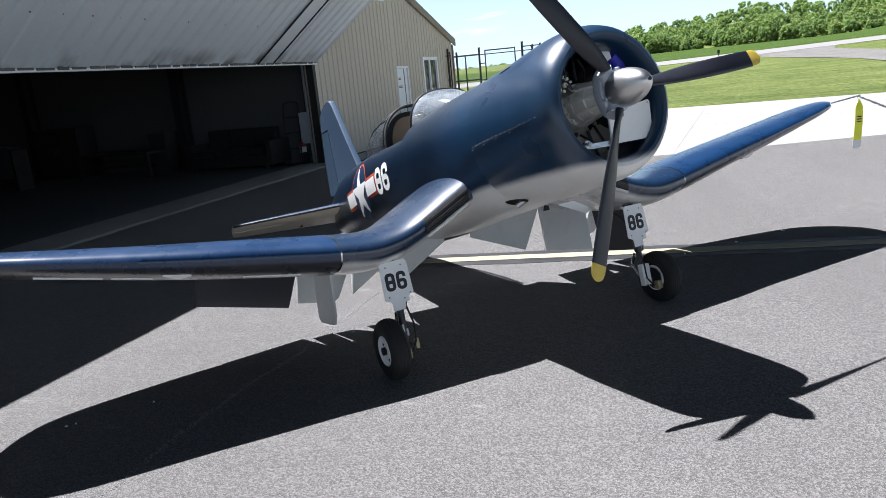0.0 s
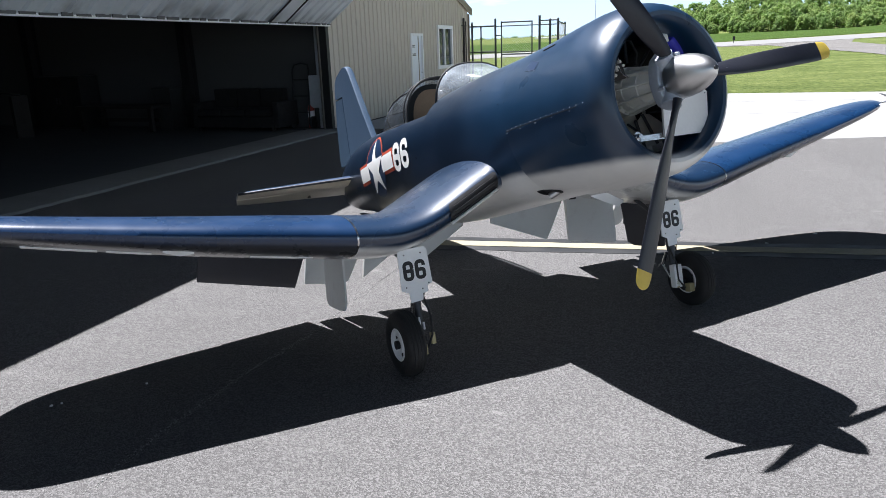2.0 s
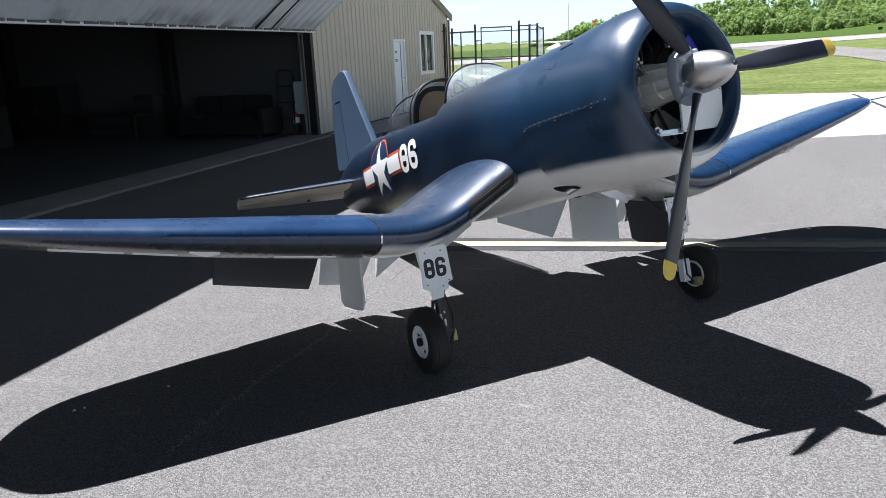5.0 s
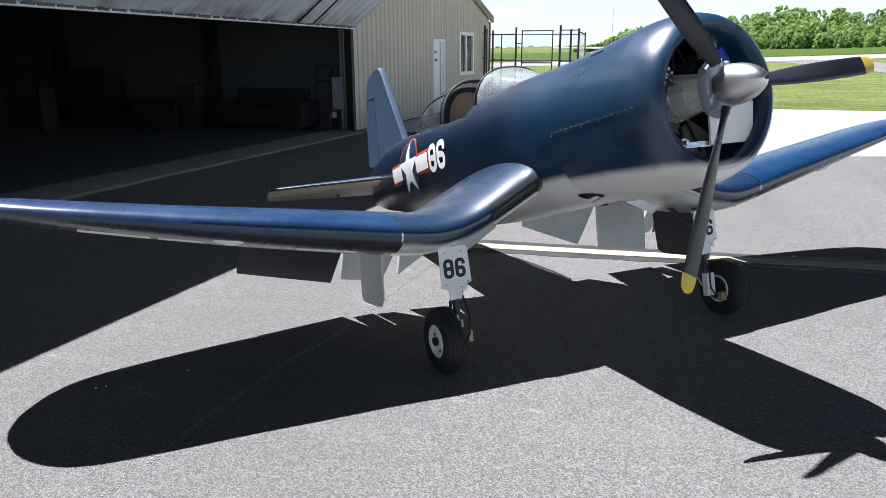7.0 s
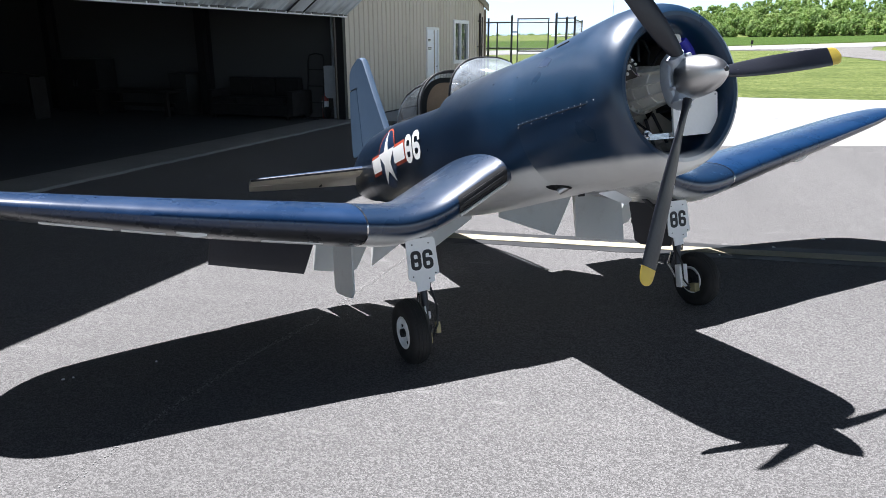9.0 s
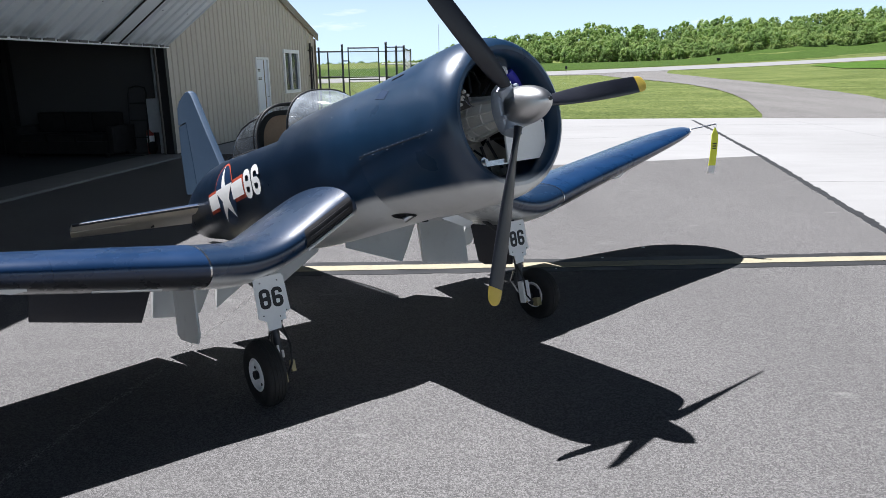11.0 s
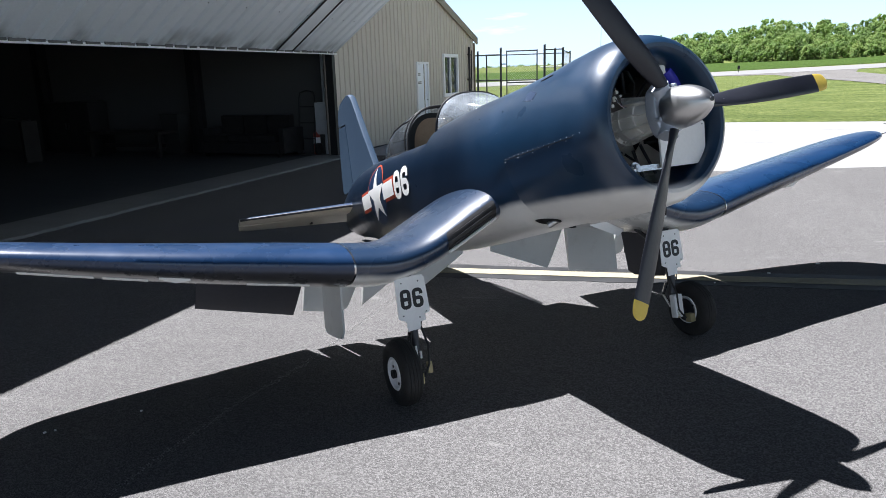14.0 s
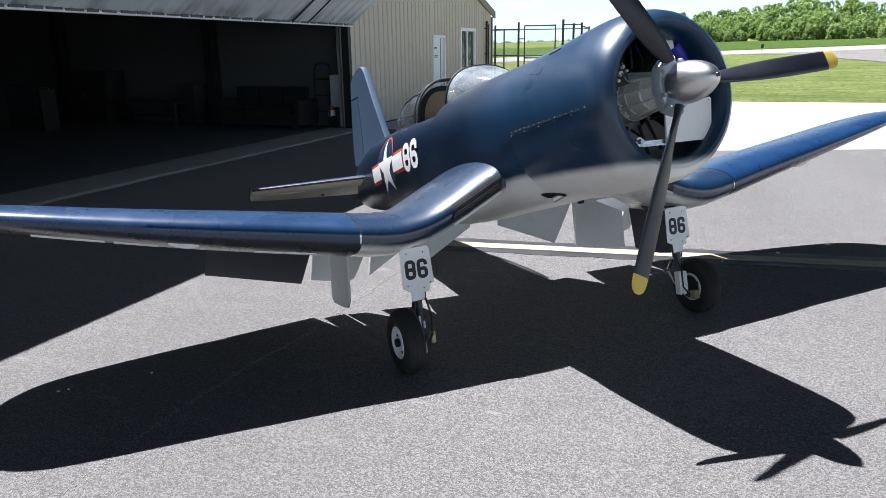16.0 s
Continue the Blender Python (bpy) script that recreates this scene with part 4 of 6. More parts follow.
bm = bmesh.new()
lathe_x(bm, [(-0.90, 0.02), (-0.90, 0.384)], 48, 0, CZ)
lathe_x(bm, [(-0.905, 0.384), (-0.905, 0.02)], 48, 0, CZ)
part("firewall", bm, M_BLACK, cowling)

# engine
engine = part("engine", lathe_x(bmesh.new(), [(-0.80, 0.05), (-0.80, 0.14), (-0.58, 0.112), (-0.55, 0.116), (-0.53, 0.116), (-0.53, 0.096), (-0.500, 0.093), (-0.497, 0.096), (-0.485, 0.096), (-0.482, 0.091), (-0.41, 0.080), (-0.407, 0.083), (-0.398, 0.083), (-0.395, 0.077), (-0.33, 0.068), (-0.29, 0.066), (-0.26, 0.05)], 36, 0, 0, True), M_CASE, plane, "cast alloy radial engine gearcase")
for k in range(16):
    a = 2 * math.pi * k / 16
    part("bolt", rod(bmesh.new(), (-0.530, 0.105 * math.cos(a), 0.105 * math.sin(a)), (-0.513, 0.105 * math.cos(a), 0.105 * math.sin(a)), 0.0062, seg=6), M_CASE, engine)
for k in range(9):
    m = pose(0, 0, 0, 360 * (k + 0.35) / 9, 0, 0)
    bm = bmesh.new()
    vs = [m @ Vector(p) for p in ((-0.52, 0.07, -0.004), (-0.30, 0.05, -0.004), (-0.30, 0.080, -0.004), (-0.44, 0.099, -0.004), (-0.52, 0.114, -0.004))]
    ws = [v + (m.to_3x3() @ Vector((0, 0, 0.008))) for v in vs]
    A, B = [bm.verts.new(v) for v in vs], [bm.verts.new(v) for v in ws]
    bm.faces.new(A), bm.faces.new(B[::-1])
    for i in range(5):
        bm.faces.new((A[i], A[(i + 1) % 5], B[(i + 1) % 5], B[i]))
    part("rib", bm, M_CASE, engine)
for k in range(7):
    a = math.pi / 2 + 2 * math.pi * k / 7
    # two lower cylinders get the lit tone, the others the shaded one
    mt = M_FINS if k in (3, 4) else M_SHADEFIN
    m = pose(-0.66, 0, 0, math.degrees(a) - 90, 0, 0)
    bm = bmesh.new()
    stack = [(0.09, 0.055), (0.19, 0.052)] + [(0.19 + 0.0055 * q, 0.050 if q % 2 else 0.060) for q in range(1, 21)] + [(0.305, 0.050)]
    loft(bm, [[m @ Vector((r * math.cos(t), r * math.sin(t), z)) for t in [2 * math.pi * q / 20 for q in range(20)]] for z, r in stack])
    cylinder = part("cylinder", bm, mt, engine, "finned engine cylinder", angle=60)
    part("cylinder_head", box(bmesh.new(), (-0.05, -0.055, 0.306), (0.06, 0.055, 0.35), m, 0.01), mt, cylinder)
    for y in (-0.045, 0.045):
        part("pushrod", rod(bmesh.new(), m @ Vector((0.085, y, 0.33)), m @ Vector((0.10, y * 0.6, 0.14)), 0.008), M_STEEL, cylinder)
        part("rocker_box", box(bmesh.new(), (0.03, y - 0.022, 0.31), (0.095, y + 0.022, 0.35), m, 0.008), mt, cylinder)
    bm = bmesh.new()
    tube(bm, [m @ Vector(p) for p in ((0.07, 0.02, 0.26), (0.12, 0.05, 0.24), (0.13, 0.07, 0.18), (0.10, 0.08, 0.13))], 0.006)
    part("ignition_lead", bm, M_BLACK, cylinder)
bm = bmesh.new()
loft(bm, [[(-0.60 + dx, r * math.cos(a), CZ + r * math.sin(a)) for a in [math.pi * (1.0 + 0.85 * k / 20) for k in range(21)]] for r, dx in ((0.13, 0.02), (0.22, 0.0), (0.335, -0.02), (0.335, -0.026), (0.13, 0.014), (0.13, 0.02))], closed=False)
part("baffle", bm, M_FINS, engine, "dull alloy baffle between the cylinders")
# white duct plate, blue duct and small fittings round the front of the engine
bm = bmesh.new()
prism(bm, [(-0.02, -0.247), (0.240, -0.246), (0.250, -0.236), (0.268, -0.06), (0.258, -0.05), (-0.012, -0.09)], 0.012, Matrix(((0, 0, 1, -0.325), (1, 0, 0, 0), (0, 1, 0, 0), (0, 0, 0, 1))))
duct = part("intake_plate", bm, M_WHITE, engine, "white sheet-metal plate beside the engine")
for y, z in ((0.235, -0.232), (0.25, -0.065), (0.0, -0.236)):
    part("screw", rod(bmesh.new(), (-0.313, y, z), (-0.310, y, z), 0.0035, seg=8), M_CHROME, duct)
bm = bmesh.new()
rod(bm, (-0.45, 0.085, 0.21), (-0.41, 0.150, 0.222), 0.038, seg=20)
part("duct", bm, M_WHITE, engine, "pale intake duct")
bm = bmesh.new()
rod(bm, (-0.41, 0.150, 0.222), (-0.44, 0.245, 0.15), 0.042, 0.046, seg=20)
part("hose", bm, M_BLUE, engine, "bright blue silicone hose")
carb = part("carburettor", box(bmesh.new(), (-0.50, -0.225, 0.055), (-0.425, -0.135, 0.115), bevel=0.012), M_FINS, engine, "cast carburettor with pale fittings")
part("flange", box(bmesh.new(), (-0.425, -0.215, 0.07), (-0.415, -0.10, 0.155), pose(0, 0, 0, 12, 0, 0), bevel=0.004), M_SHADEFIN, carb)
for y, z, r, d in ((-0.205, 0.108, 0.012, 0.020), (-0.185, 0.132, 0.009, 0.03), (-0.165, 0.092, 0.013, 0.016), (-0.205, 0.07, 0.010, 0.02), (-0.15, 0.122, 0.008, 0.02), (-0.125, 0.105, 0.007, 0.012), (-0.178, 0.062, 0.008, 0.014)):
    part("fitting", rod(bmesh.new(), (-0.43, y, z), (-0.42 + d, y, z), r, seg=10), M_CASE, carb)
for pts in (((-0.40, -0.205, 0.108), (-0.385, -0.19, 0.135), (-0.39, -0.165, 0.14), (-0.41, -0.150, 0.122)), ((-0.40, -0.165, 0.092), (-0.38, -0.16, 0.06), (-0.385, -0.13, 0.045), (-0.41, -0.10, 0.05))):
    part("link", tube(bmesh.new(), pts, 0.0035, 6), M_CHROME, carb)
bm = bmesh.new()
rod(bm, (-0.345, -0.158, -0.228), (-0.335, -0.158, -0.228), 0.022, seg=16)
rod(bm, (-0.335, -0.158, -0.228), (-0.315, -0.158, -0.228), 0.012, seg=8)
box(bm, (-0.345, -0.15, -0.252), (-0.33, -0.004, -0.226))
part("bracket", bm, M_CHROME, engine)

# propeller
HUB_ANGLES = (85.9, -36.2, 206.0)
hub_line = []
for k in range(72):
    a = 2 * math.pi * k / 72
    lobe = max(max(0.0, math.cos(a - radians(90 - h))) ** 10 for h in HUB_ANGLES)
    r = 0.104 + 0.026 * lobe
    hub_line.append((r * math.cos(a), r * math.sin(a)))
bm = bmesh.new()
loft(bm, [[(x, y * g, z * g) for y, z in hub_line] for x, g in ((-0.292, 0.90), (-0.287, 0.97), (-0.278, 1.0), (-0.240, 1.0), (-0.231, 0.97), (-0.227, 0.90))])
prop = part("propeller", bm, M_HUB, plane, "three-blade propeller with a bare metal hub")
sp = []
for k in range(22):
    t = k / 21
    sp.append((-0.205 * (1 - t) - 0.006 + 0.006 * t, max(0.002, 0.094 * (1 - t ** 2.3) ** 0.62)))
spinner = part("spinner", lathe_x(bmesh.new(), [(-0.212, 0.05)] + sp, 48, 0, 0, True), M_SPIN, prop, "brushed aluminium spinner")
bm = bmesh.new()
rod(bm, (-0.012, 0, 0), (0.003, 0, 0), 0.010, seg=12)
part("cap", bm, M_STEEL, spinner)
BLADE = [(0.115, 0.050, 0.042, 48), (0.17, 0.070, 0.030, 46), (0.25, 0.088, 0.026, 39), (0.4, 0.098, 0.023, 26), (0.55, 0.102, 0.022, 18), (0.7, 0.100, 0.017, 12), (0.85, 0.097, 0.013, 10), (0.93, 0.090, 0.011, 9), (0.958, 0.078, 0.009, 9), (0.972, 0.054, 0.008, 9), (0.98, 0.02, 0.006, 9)]


def blade_rings(r0, r1, n, grow=0.0):
    rings = []
    for k in range(n + 1):
        r = r0 + (r1 - r0) * k / n
        ch, th, tw = lerp_table(BLADE, r)
        c, s = math.cos(radians(tw)), math.sin(radians(tw))
        ring = []
        for i in range(16):
            a = 2 * math.pi * i / 16
            u = (ch + grow) / 2 * math.cos(a)
            w = (th + grow) / 2 * math.sin(a) * (1 + 0.25 * math.cos(a))
            ring.append((-0.19 + u * s + w * c, u * c - w * s, r))
        rings.append(ring)
    return rings


for ang, size in zip(HUB_ANGLES, (1.015, 1.0, 0.985)):
    m = pose(0, 0, 0, -ang, 0, 0)
    mb = Matrix.Translation((-0.235, 0, 0)) @ pose(0, 0, 0, 0, -4.0, 0) @ Matrix.Translation((0.235, 0, 0)) @ m @ Matrix.Diagonal((1, 1, size, 1))
    bm = bmesh.new()
    loft(bm, blade_rings(0.115, 0.90, 26))
    bmesh.ops.transform(bm, matrix=mb, verts=bm.verts)
    blade = part("blade", bm, M_BLADE, prop, "matt black propeller blade")
    bm = bmesh.new()
    loft(bm, blade_rings(0.9005, 0.98, 12))
    bmesh.ops.transform(bm, matrix=mb, verts=bm.verts)
    part("tip", bm, M_YELLOW, blade, "yellow painted tip")
    bm = bmesh.new()
    rod(bm, m @ Vector((-0.235, 0, 0.06)), m @ Vector((-0.215, 0, 0.132)), 0.046, 0.038, 20)
    rod(bm, m @ Vector((-0.218, 0, 0.118)), m @ Vector((-0.215, 0, 0.130)), 0.043, 0.043, 20)
    part("ferrule", bm, M_HUB, blade, "bare metal blade clamp")
    if ang == 85.9:
        part("decal", box(bmesh.new(), (-0.180, -0.004, 0.235), (-0.174, 0.004, 0.262), m), M_WHITE, blade, "small white maker's decal")
for k in range(6):
    a = 2 * math.pi * k / 6 + 0.4
    bm = bmesh.new()
    rod(bm, (-0.235, 0.108 * math.cos(a), 0.108 * math.sin(a)), (-0.206, 0.104 * math.cos(a), 0.104 * math.sin(a)), 0.009, seg=6)
    part("bolt", bm, M_HUB, prop)

# wings: span, leading edge x, trailing edge x, mid height, thickness
WING = [(0.25, -1.17, -2.36, -0.245, 0.245), (0.40, -1.17, -2.36, -0.305, 0.245), (0.55, -1.16, -2.36, -0.372, 0.24), (0.70, -1.15, -2.36, -0.44, 0.225), (0.85, -1.145, -2.36, -0.500, 0.214),
        (1.0, -1.145, -2.35, -0.530, 0.222), (1.12, -1.15, -2.35, -0.527, 0.227), (1.257, -1.16, -2.35, -0.507, 0.225), (1.6, -1.20, -2.33, -0.449, 0.213), (1.9, -1.22, -2.31, -0.399, 0.196), (2.3, -1.25, -2.28, -0.334, 0.170), (2.9, -1.285, -2.20, -0.229, 0.128),
        (3.12, -1.32, -2.14, -0.188, 0.11), (3.26, -1.385, -2.05, -0.165, 0.095), (3.35, -1.47, -1.95, -0.15, 0.075), (3.41, -1.56, -1.86, -0.14, 0.05), (3.44, -1.66, -1.76, -0.135, 0.02)]
NA = 20


def wing_ring(y, side, hinge=1.0):
    le, te, z, th = lerp_table(WING, y)
    ch = (le - te) * hinge
    full = le - te
    pts = []
    for k in range(2 * NA):
        if k <= NA:
            t = (1 - math.cos(math.pi * (NA - k) / NA)) / 2
            s = 1
        else:
            t = (1 - math.cos(math.pi * (k - NA) / NA)) / 2
            s = -1
        u = t * hinge
        f = 5 * 0.2 * (0.2969 * math.sqrt(u) - 0.126 * u - 0.3516 * u * u + 0.2843 * u ** 3 - 0.1015 * u ** 4) / 0.2 * th
        camber = 0.02 * full * (1 - (2 * u - 0.6) ** 2 / 1.96)
        pts.append((le - full * u, side * (y if side > 0 or y < 1.91 else 1.91 + (y - 1.91) * 0.89), z + s * f * (1.0 if s > 0 else 1.12) + camber - 0.012 + (u - 0.3) * full * 0.015))
    return pts


def wing_panel(name, y0, y1, n, side, material, label, hinge=1.0):
    bm = bmesh.new()
    ys = [y0 + (y1 - y0) * k / n for k in range(n + 1)]
    loft(bm, [wing_ring(y, side, hinge) for y in ys], uv=lambda i, j: (ys[i], 1 - j / (2 * NA)))
    return part(name, bm, material, plane, label)


for side in (-1, 1):
    inner = wing_panel("inner_wing", 0.25, 1.254, 24, side, M_WING, "navy inboard wing panel with pale underside", 0.80)
    wing_panel("outer_wing", 1.260, 1.9095, 12, side, M_WING_OUT, "navy outboard wing panel, reflected shade painted beneath", 0.80)
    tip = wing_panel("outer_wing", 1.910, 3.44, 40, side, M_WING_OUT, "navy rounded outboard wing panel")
    # bright scuffed edge at the fold
    bm = bmesh.new()
    loft(bm, [[Vector(p) + (Vector(p) - Vector((-1.7, side * y, -0.52))).normalized() * 0.0025 for p in wing_ring(y, side, 0.80)][2:2 * NA - 6] for y in (1.2525, 1.2615)], closed=False)
    part("fold_strip", bm, M_CHROME, inner, "bare metal strip at the wing fold")
    # leading-edge air intake
    bm = bmesh.new()
    rows = []
    for y in (0.425, 0.435, 0.47, 0.55, 0.63, 0.70, 0.735, 0.745):
        le, te, z, th = lerp_table(WING, y)
        h = 0.05 if 0.43 < y < 0.74 else 0.04
        rows.append([(le + 0.006 - 2.0 * dz * dz / 0.12 * 0.5, side * y, z - 0.006 + dz) for dz in [h * q / 4 for q in range(-4, 5)]])
    loft(bm, rows, closed=False)
    intake = part("air_intake", bm, M_BLACK, inner, "black slot intake in the leading edge")
    for q in (-0.028, 0.0, 0.028):
        bm = bmesh.new()
        tube(bm, [(lerp_table(WING, y)[0] + 0.006, side * y, lerp_table(WING, y)[2] - 0.006 + q) for y in (0.45, 0.55, 0.65, 0.72)], 0.0022, 6)
        part("vane", bm, M_STEEL, intake)
    bm = bmesh.new()
    tube(bm, [(lerp_table(WING, y)[0] - 0.008, side * y, lerp_table(WING, y)[2] - 0.058) for y in (0.43, 0.53, 0.63, 0.74)], 0.009, 8)
    part("intake_lip", bm, M_PALE, intake, "pale lower lip")
    # flaps hang from the trailing edge: span from, to, hinge x, drop, angle, material
    inner_flaps = ((0.10, 0.665, 0.0, 0.11, 0.41, 0.41, 65), (0.672, 0.90, 0.0, 0.0, 0.25, 0.30, 62), (0.905, 1.118, 0.10, 0.0, 0.30, 0.33, 62)) if side < 0 else ((0.10, 0.665, 0.03, 0.09, 0.43, 0.375, 65), (0.675, 1.08, 0.12, -0.15, 0.435, 0.405, 63))
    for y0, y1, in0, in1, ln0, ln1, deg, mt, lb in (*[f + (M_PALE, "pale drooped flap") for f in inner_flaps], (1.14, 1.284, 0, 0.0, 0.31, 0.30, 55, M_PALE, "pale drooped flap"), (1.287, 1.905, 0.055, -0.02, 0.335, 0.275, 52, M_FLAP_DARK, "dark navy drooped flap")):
        rings = []
        for y, ins, ln in ((y0, in0, ln0), (y1, -in1, ln1)):
            le, te, z, th = lerp_table(WING, max(y, 0.25))
            z += max(0, 0.25 - y) * 0.4
            hx = le - (le - te) * 0.80
            hz = z - 0.045
            top, bot = [], []
            for k in range(9):
                t = k / 8
                a = radians(deg)
                px, pz = hx - ln * t * math.cos(a), hz - ln * t * math.sin(a)
                w = 0.020 * (1 - t) ** 0.6 + 0.004
                yy = side * (y + ins * t)
                top.append((px - w * math.sin(a), yy, pz + w * math.cos(a)))
                bot.append((px + w * math.sin(a), yy, pz - w * math.cos(a)))
            rings.append(top + bot[::-1])
        bm = bmesh.new()
        loft(bm, rings)
        part("flap", bm, mt, plane, lb)
    for y in (0.40, 0.72, 1.24, 1.36, 1.85):
        le, te, z, th = lerp_table(WING, y)
        hx = le - (le - te) * 0.79
        part("flap_hinge", box(bmesh.new(), (hx - 0.03, side * y - 0.008, z - 0.09), (hx + 0.05, side * y + 0.008, z - 0.03), bevel=0.004), M_STEEL, plane)
    # aileron gap and hinge fairings under the outer wing
    for y0, y1 in ((1.45, 1.75), (2.22, 2.43), (2.47, 2.80)):
        bm = bmesh.new()
        q = [Vector(wing_ring(y, side)[NA + 5]) for y in (y0, y1)]
        loft(bm, [[p + Vector((dx, 0, dz)) for dx, dz in ((-0.010, 0.004), (0.016, 0.012), (0.013, -0.003), (-0.010, -0.008))] for p in q])
        part("hinge_strip", bm, M_PALE, tip, "bare pale hinge strip")
    bm = bmesh.new()
    rows = []
    for y, w in ((2.02, 0.004), (2.09, 0.018), (2.17, 0.004)):
        p = Vector(wing_ring(y, side)[NA + 4])
        rows.append([p + Vector((dx, 0, dz)) for dx, dz in ((0.0, 0.004), (0.02, 0.012), (0.012, -w), (-0.012, -w))])
    loft(bm, rows)
    part("hinge_fairing", bm, M_PALE, tip, "small pale hinge fairing")

# fin and rudder
def fin_plate(name, outline, th, material, parent, label):
    """A tapered plate in the x, z plane, thicker inside than at its rim."""
    bm = bmesh.new()
    n = len(outline)
    cx, cz = sum(p[0] for p in outline) / n, sum(p[1] for p in outline) / n
    rings = [[(cx + (x - cx) * s, w * th / 2, cz + (z - cz) * s) for x, z in outline] for s, w in ((0.975, -1), (0.99, -0.8), (1.0, -0.25), (1.0, 0.25), (0.99, 0.8), (0.975, 1))]
    loft(bm, rings)
    return part(name, bm, material, parent, label, angle=12)


fin_plate("fin", [(-3.93, 0.10), (-3.979, 0.205), (-4.19, 0.581), (-4.369, 0.918), (-4.405, 0.965), (-4.457, 0.992), (-4.53, 1.0), (-4.62, 0.985), (-4.74, 0.955), (-4.825, 0.905), (-4.865, 0.82), (-4.887, 0.742), (-4.652, 0.738), (-4.662, 0.5), (-4.684, 0.06), (-4.70, 0.0), (-4.4, 0.0)], 0.06, M_FIN, plane, "weathered blue-grey tail fin, grazing sunlight in its tone")
fin_plate("rudder", [(-4.668, 0.731), (-4.889, 0.735), (-4.975, 0.46), (-5.041, 0.085), (-5.03, 0.055), (-4.70, 0.055), (-4.678, 0.5)], 0.055, M_RUDDER, plane, "darker blue-grey rudder behind a dark hinge gap")
for side in (-1, 1):
    lower, upper, elev = [], [], []
    for y, le, te in ((0.05, -4.02, -4.52), (0.4, -4.105, -4.52), (0.8, -4.20, -4.53), (1.05, -4.265, -4.54), (1.18, -4.315, -4.54), (1.235, -4.38, -4.54)):
        th = 0.045 * (1 - 0.5 * y)
        zl, zt = -0.098, -0.138
        zm, xm = (zl + zt) / 2, (le + te) / 2
        lower.append([(le, side * y, zl), (le - 0.03, side * y, zl + th * 0.5), (xm, side * y, zm + th), (te, side * y, zt + th * 0.6), (te, side * y, zt - th * 0.6), (xm, side * y, zm - th), (le - 0.03, side * y, zl - th * 0.7)])
        upper.append([(le + 0.003, side * y, zl + 0.002), (le - 0.03, side * y, zl + th * 0.5 + 0.003), (xm, side * y, zm + th + 0.003), (te, side * y, zt + th * 0.6 + 0.003), (te, side * y, zt + th * 0.6), (xm, side * y, zm + th), (le - 0.03, side * y, zl + th * 0.5)])
    stab = part("stabilizer", loft(bmesh.new(), lower), M_ELEV, plane, "tailplane, pale dusty grey beneath")
    part("upper_skin", loft(bmesh.new(), upper), M_NAVY, stab, "navy upper skin")
    part("leading_edge", tube(bmesh.new(), [(ring[0][0], ring[0][1], ring[0][2] - 0.006) for ring in lower], 0.011, 10), M_BLADE, stab, "dark glossy leading edge")
    for y, te in ((0.08, -4.83), (0.45, -4.85), (0.85, -4.83), (1.04, -4.79), (1.13, -4.74), (1.19, -4.67), (1.225, -4.60), (1.235, -4.555)):
        elev.append([(-4.545, side * y, -0.118), (-4.545, side * y, -0.156), (te, side * y, -0.236 + 0.035 * y), (te, side * y, -0.226 + 0.035 * y)])
    elevator = part("elevator", loft(bmesh.new(), elev), M_ELEV, plane, "pale elevator, drooped")
    bm = bmesh.new()
    box(bm, (-4.80, side * 0.50 - 0.003, -0.214), (-4.70, side * 0.50 + 0.003, -0.192))
    part("tab_gap", bm, M_BLACK, elevator, "dark gap round the trim tab")

# canopy: windscreen, sliding hood, frames, dark cockpit
def arch(x, hw, sill, top, lean=0.0, n=20, e=0.8):
    pts = []
    for k in range(n + 1):
        a = math.pi * k / n
        c, s = math.cos(a), math.sin(a)
        pts.append((x + lean * s, hw * math.copysign(abs(c) ** e, c), sill + (top - sill) * s ** 0.9 if s > 0 else sill))
    return pts


canopy = tagged(new("canopy"), "")
canopy.parent = plane
W_FRONT = arch(-1.745, 0.085, 0.308, 0.342)
W_MID = arch(-1.88, 0.205, 0.262, 0.418)
W_BACK = arch(-2.02, 0.303, 0.188, 0.476)
bm = bmesh.new()
loft(bm, [W_FRONT, arch(-1.81, 0.150, 0.288, 0.384), W_MID, arch(-1.95, 0.258, 0.225, 0.450), W_BACK], closed=False)
ws = part("windscreen", bm, M_SCREEN, canopy, "clear curved windscreen")
H = [arch(-2.54, 0.290, 0.176, 0.488), arch(-2.75, 0.288, 0.180, 0.487), arch(-2.95, 0.272, 0.184, 0.462), arch(-3.14, 0.240, 0.190, 0.405), arch(-3.29, 0.185, 0.197, 0.325), arch(-3.39, 0.105, 0.203, 0.245)]
bm = bmesh.new()
loft(bm, H, closed=False)
hood = part("hood", bm, M_GLASS, canopy, "clear sliding canopy hood, part open")
for nm, pts, r, par in (("windscreen_frame", W_BACK, 0.008, ws), ("front_frame", H[0], 0.009, hood), ("middle_frame", arch(-2.605, 0.290, 0.178, 0.489), 0.006, hood)):
    bm = bmesh.new()
    tube(bm, pts, r)
    part(nm, bm, M_BLACK, par)
for k in (5, 15):
    part("side_rail", tube(bmesh.new(), [Vector(h[k]) * 1.0 for h in [arch(-2.60, 0.290, 0.178, 0.489)] + H[1:]], 0.006), M_BLACK, hood, "dark rail round the side pane")
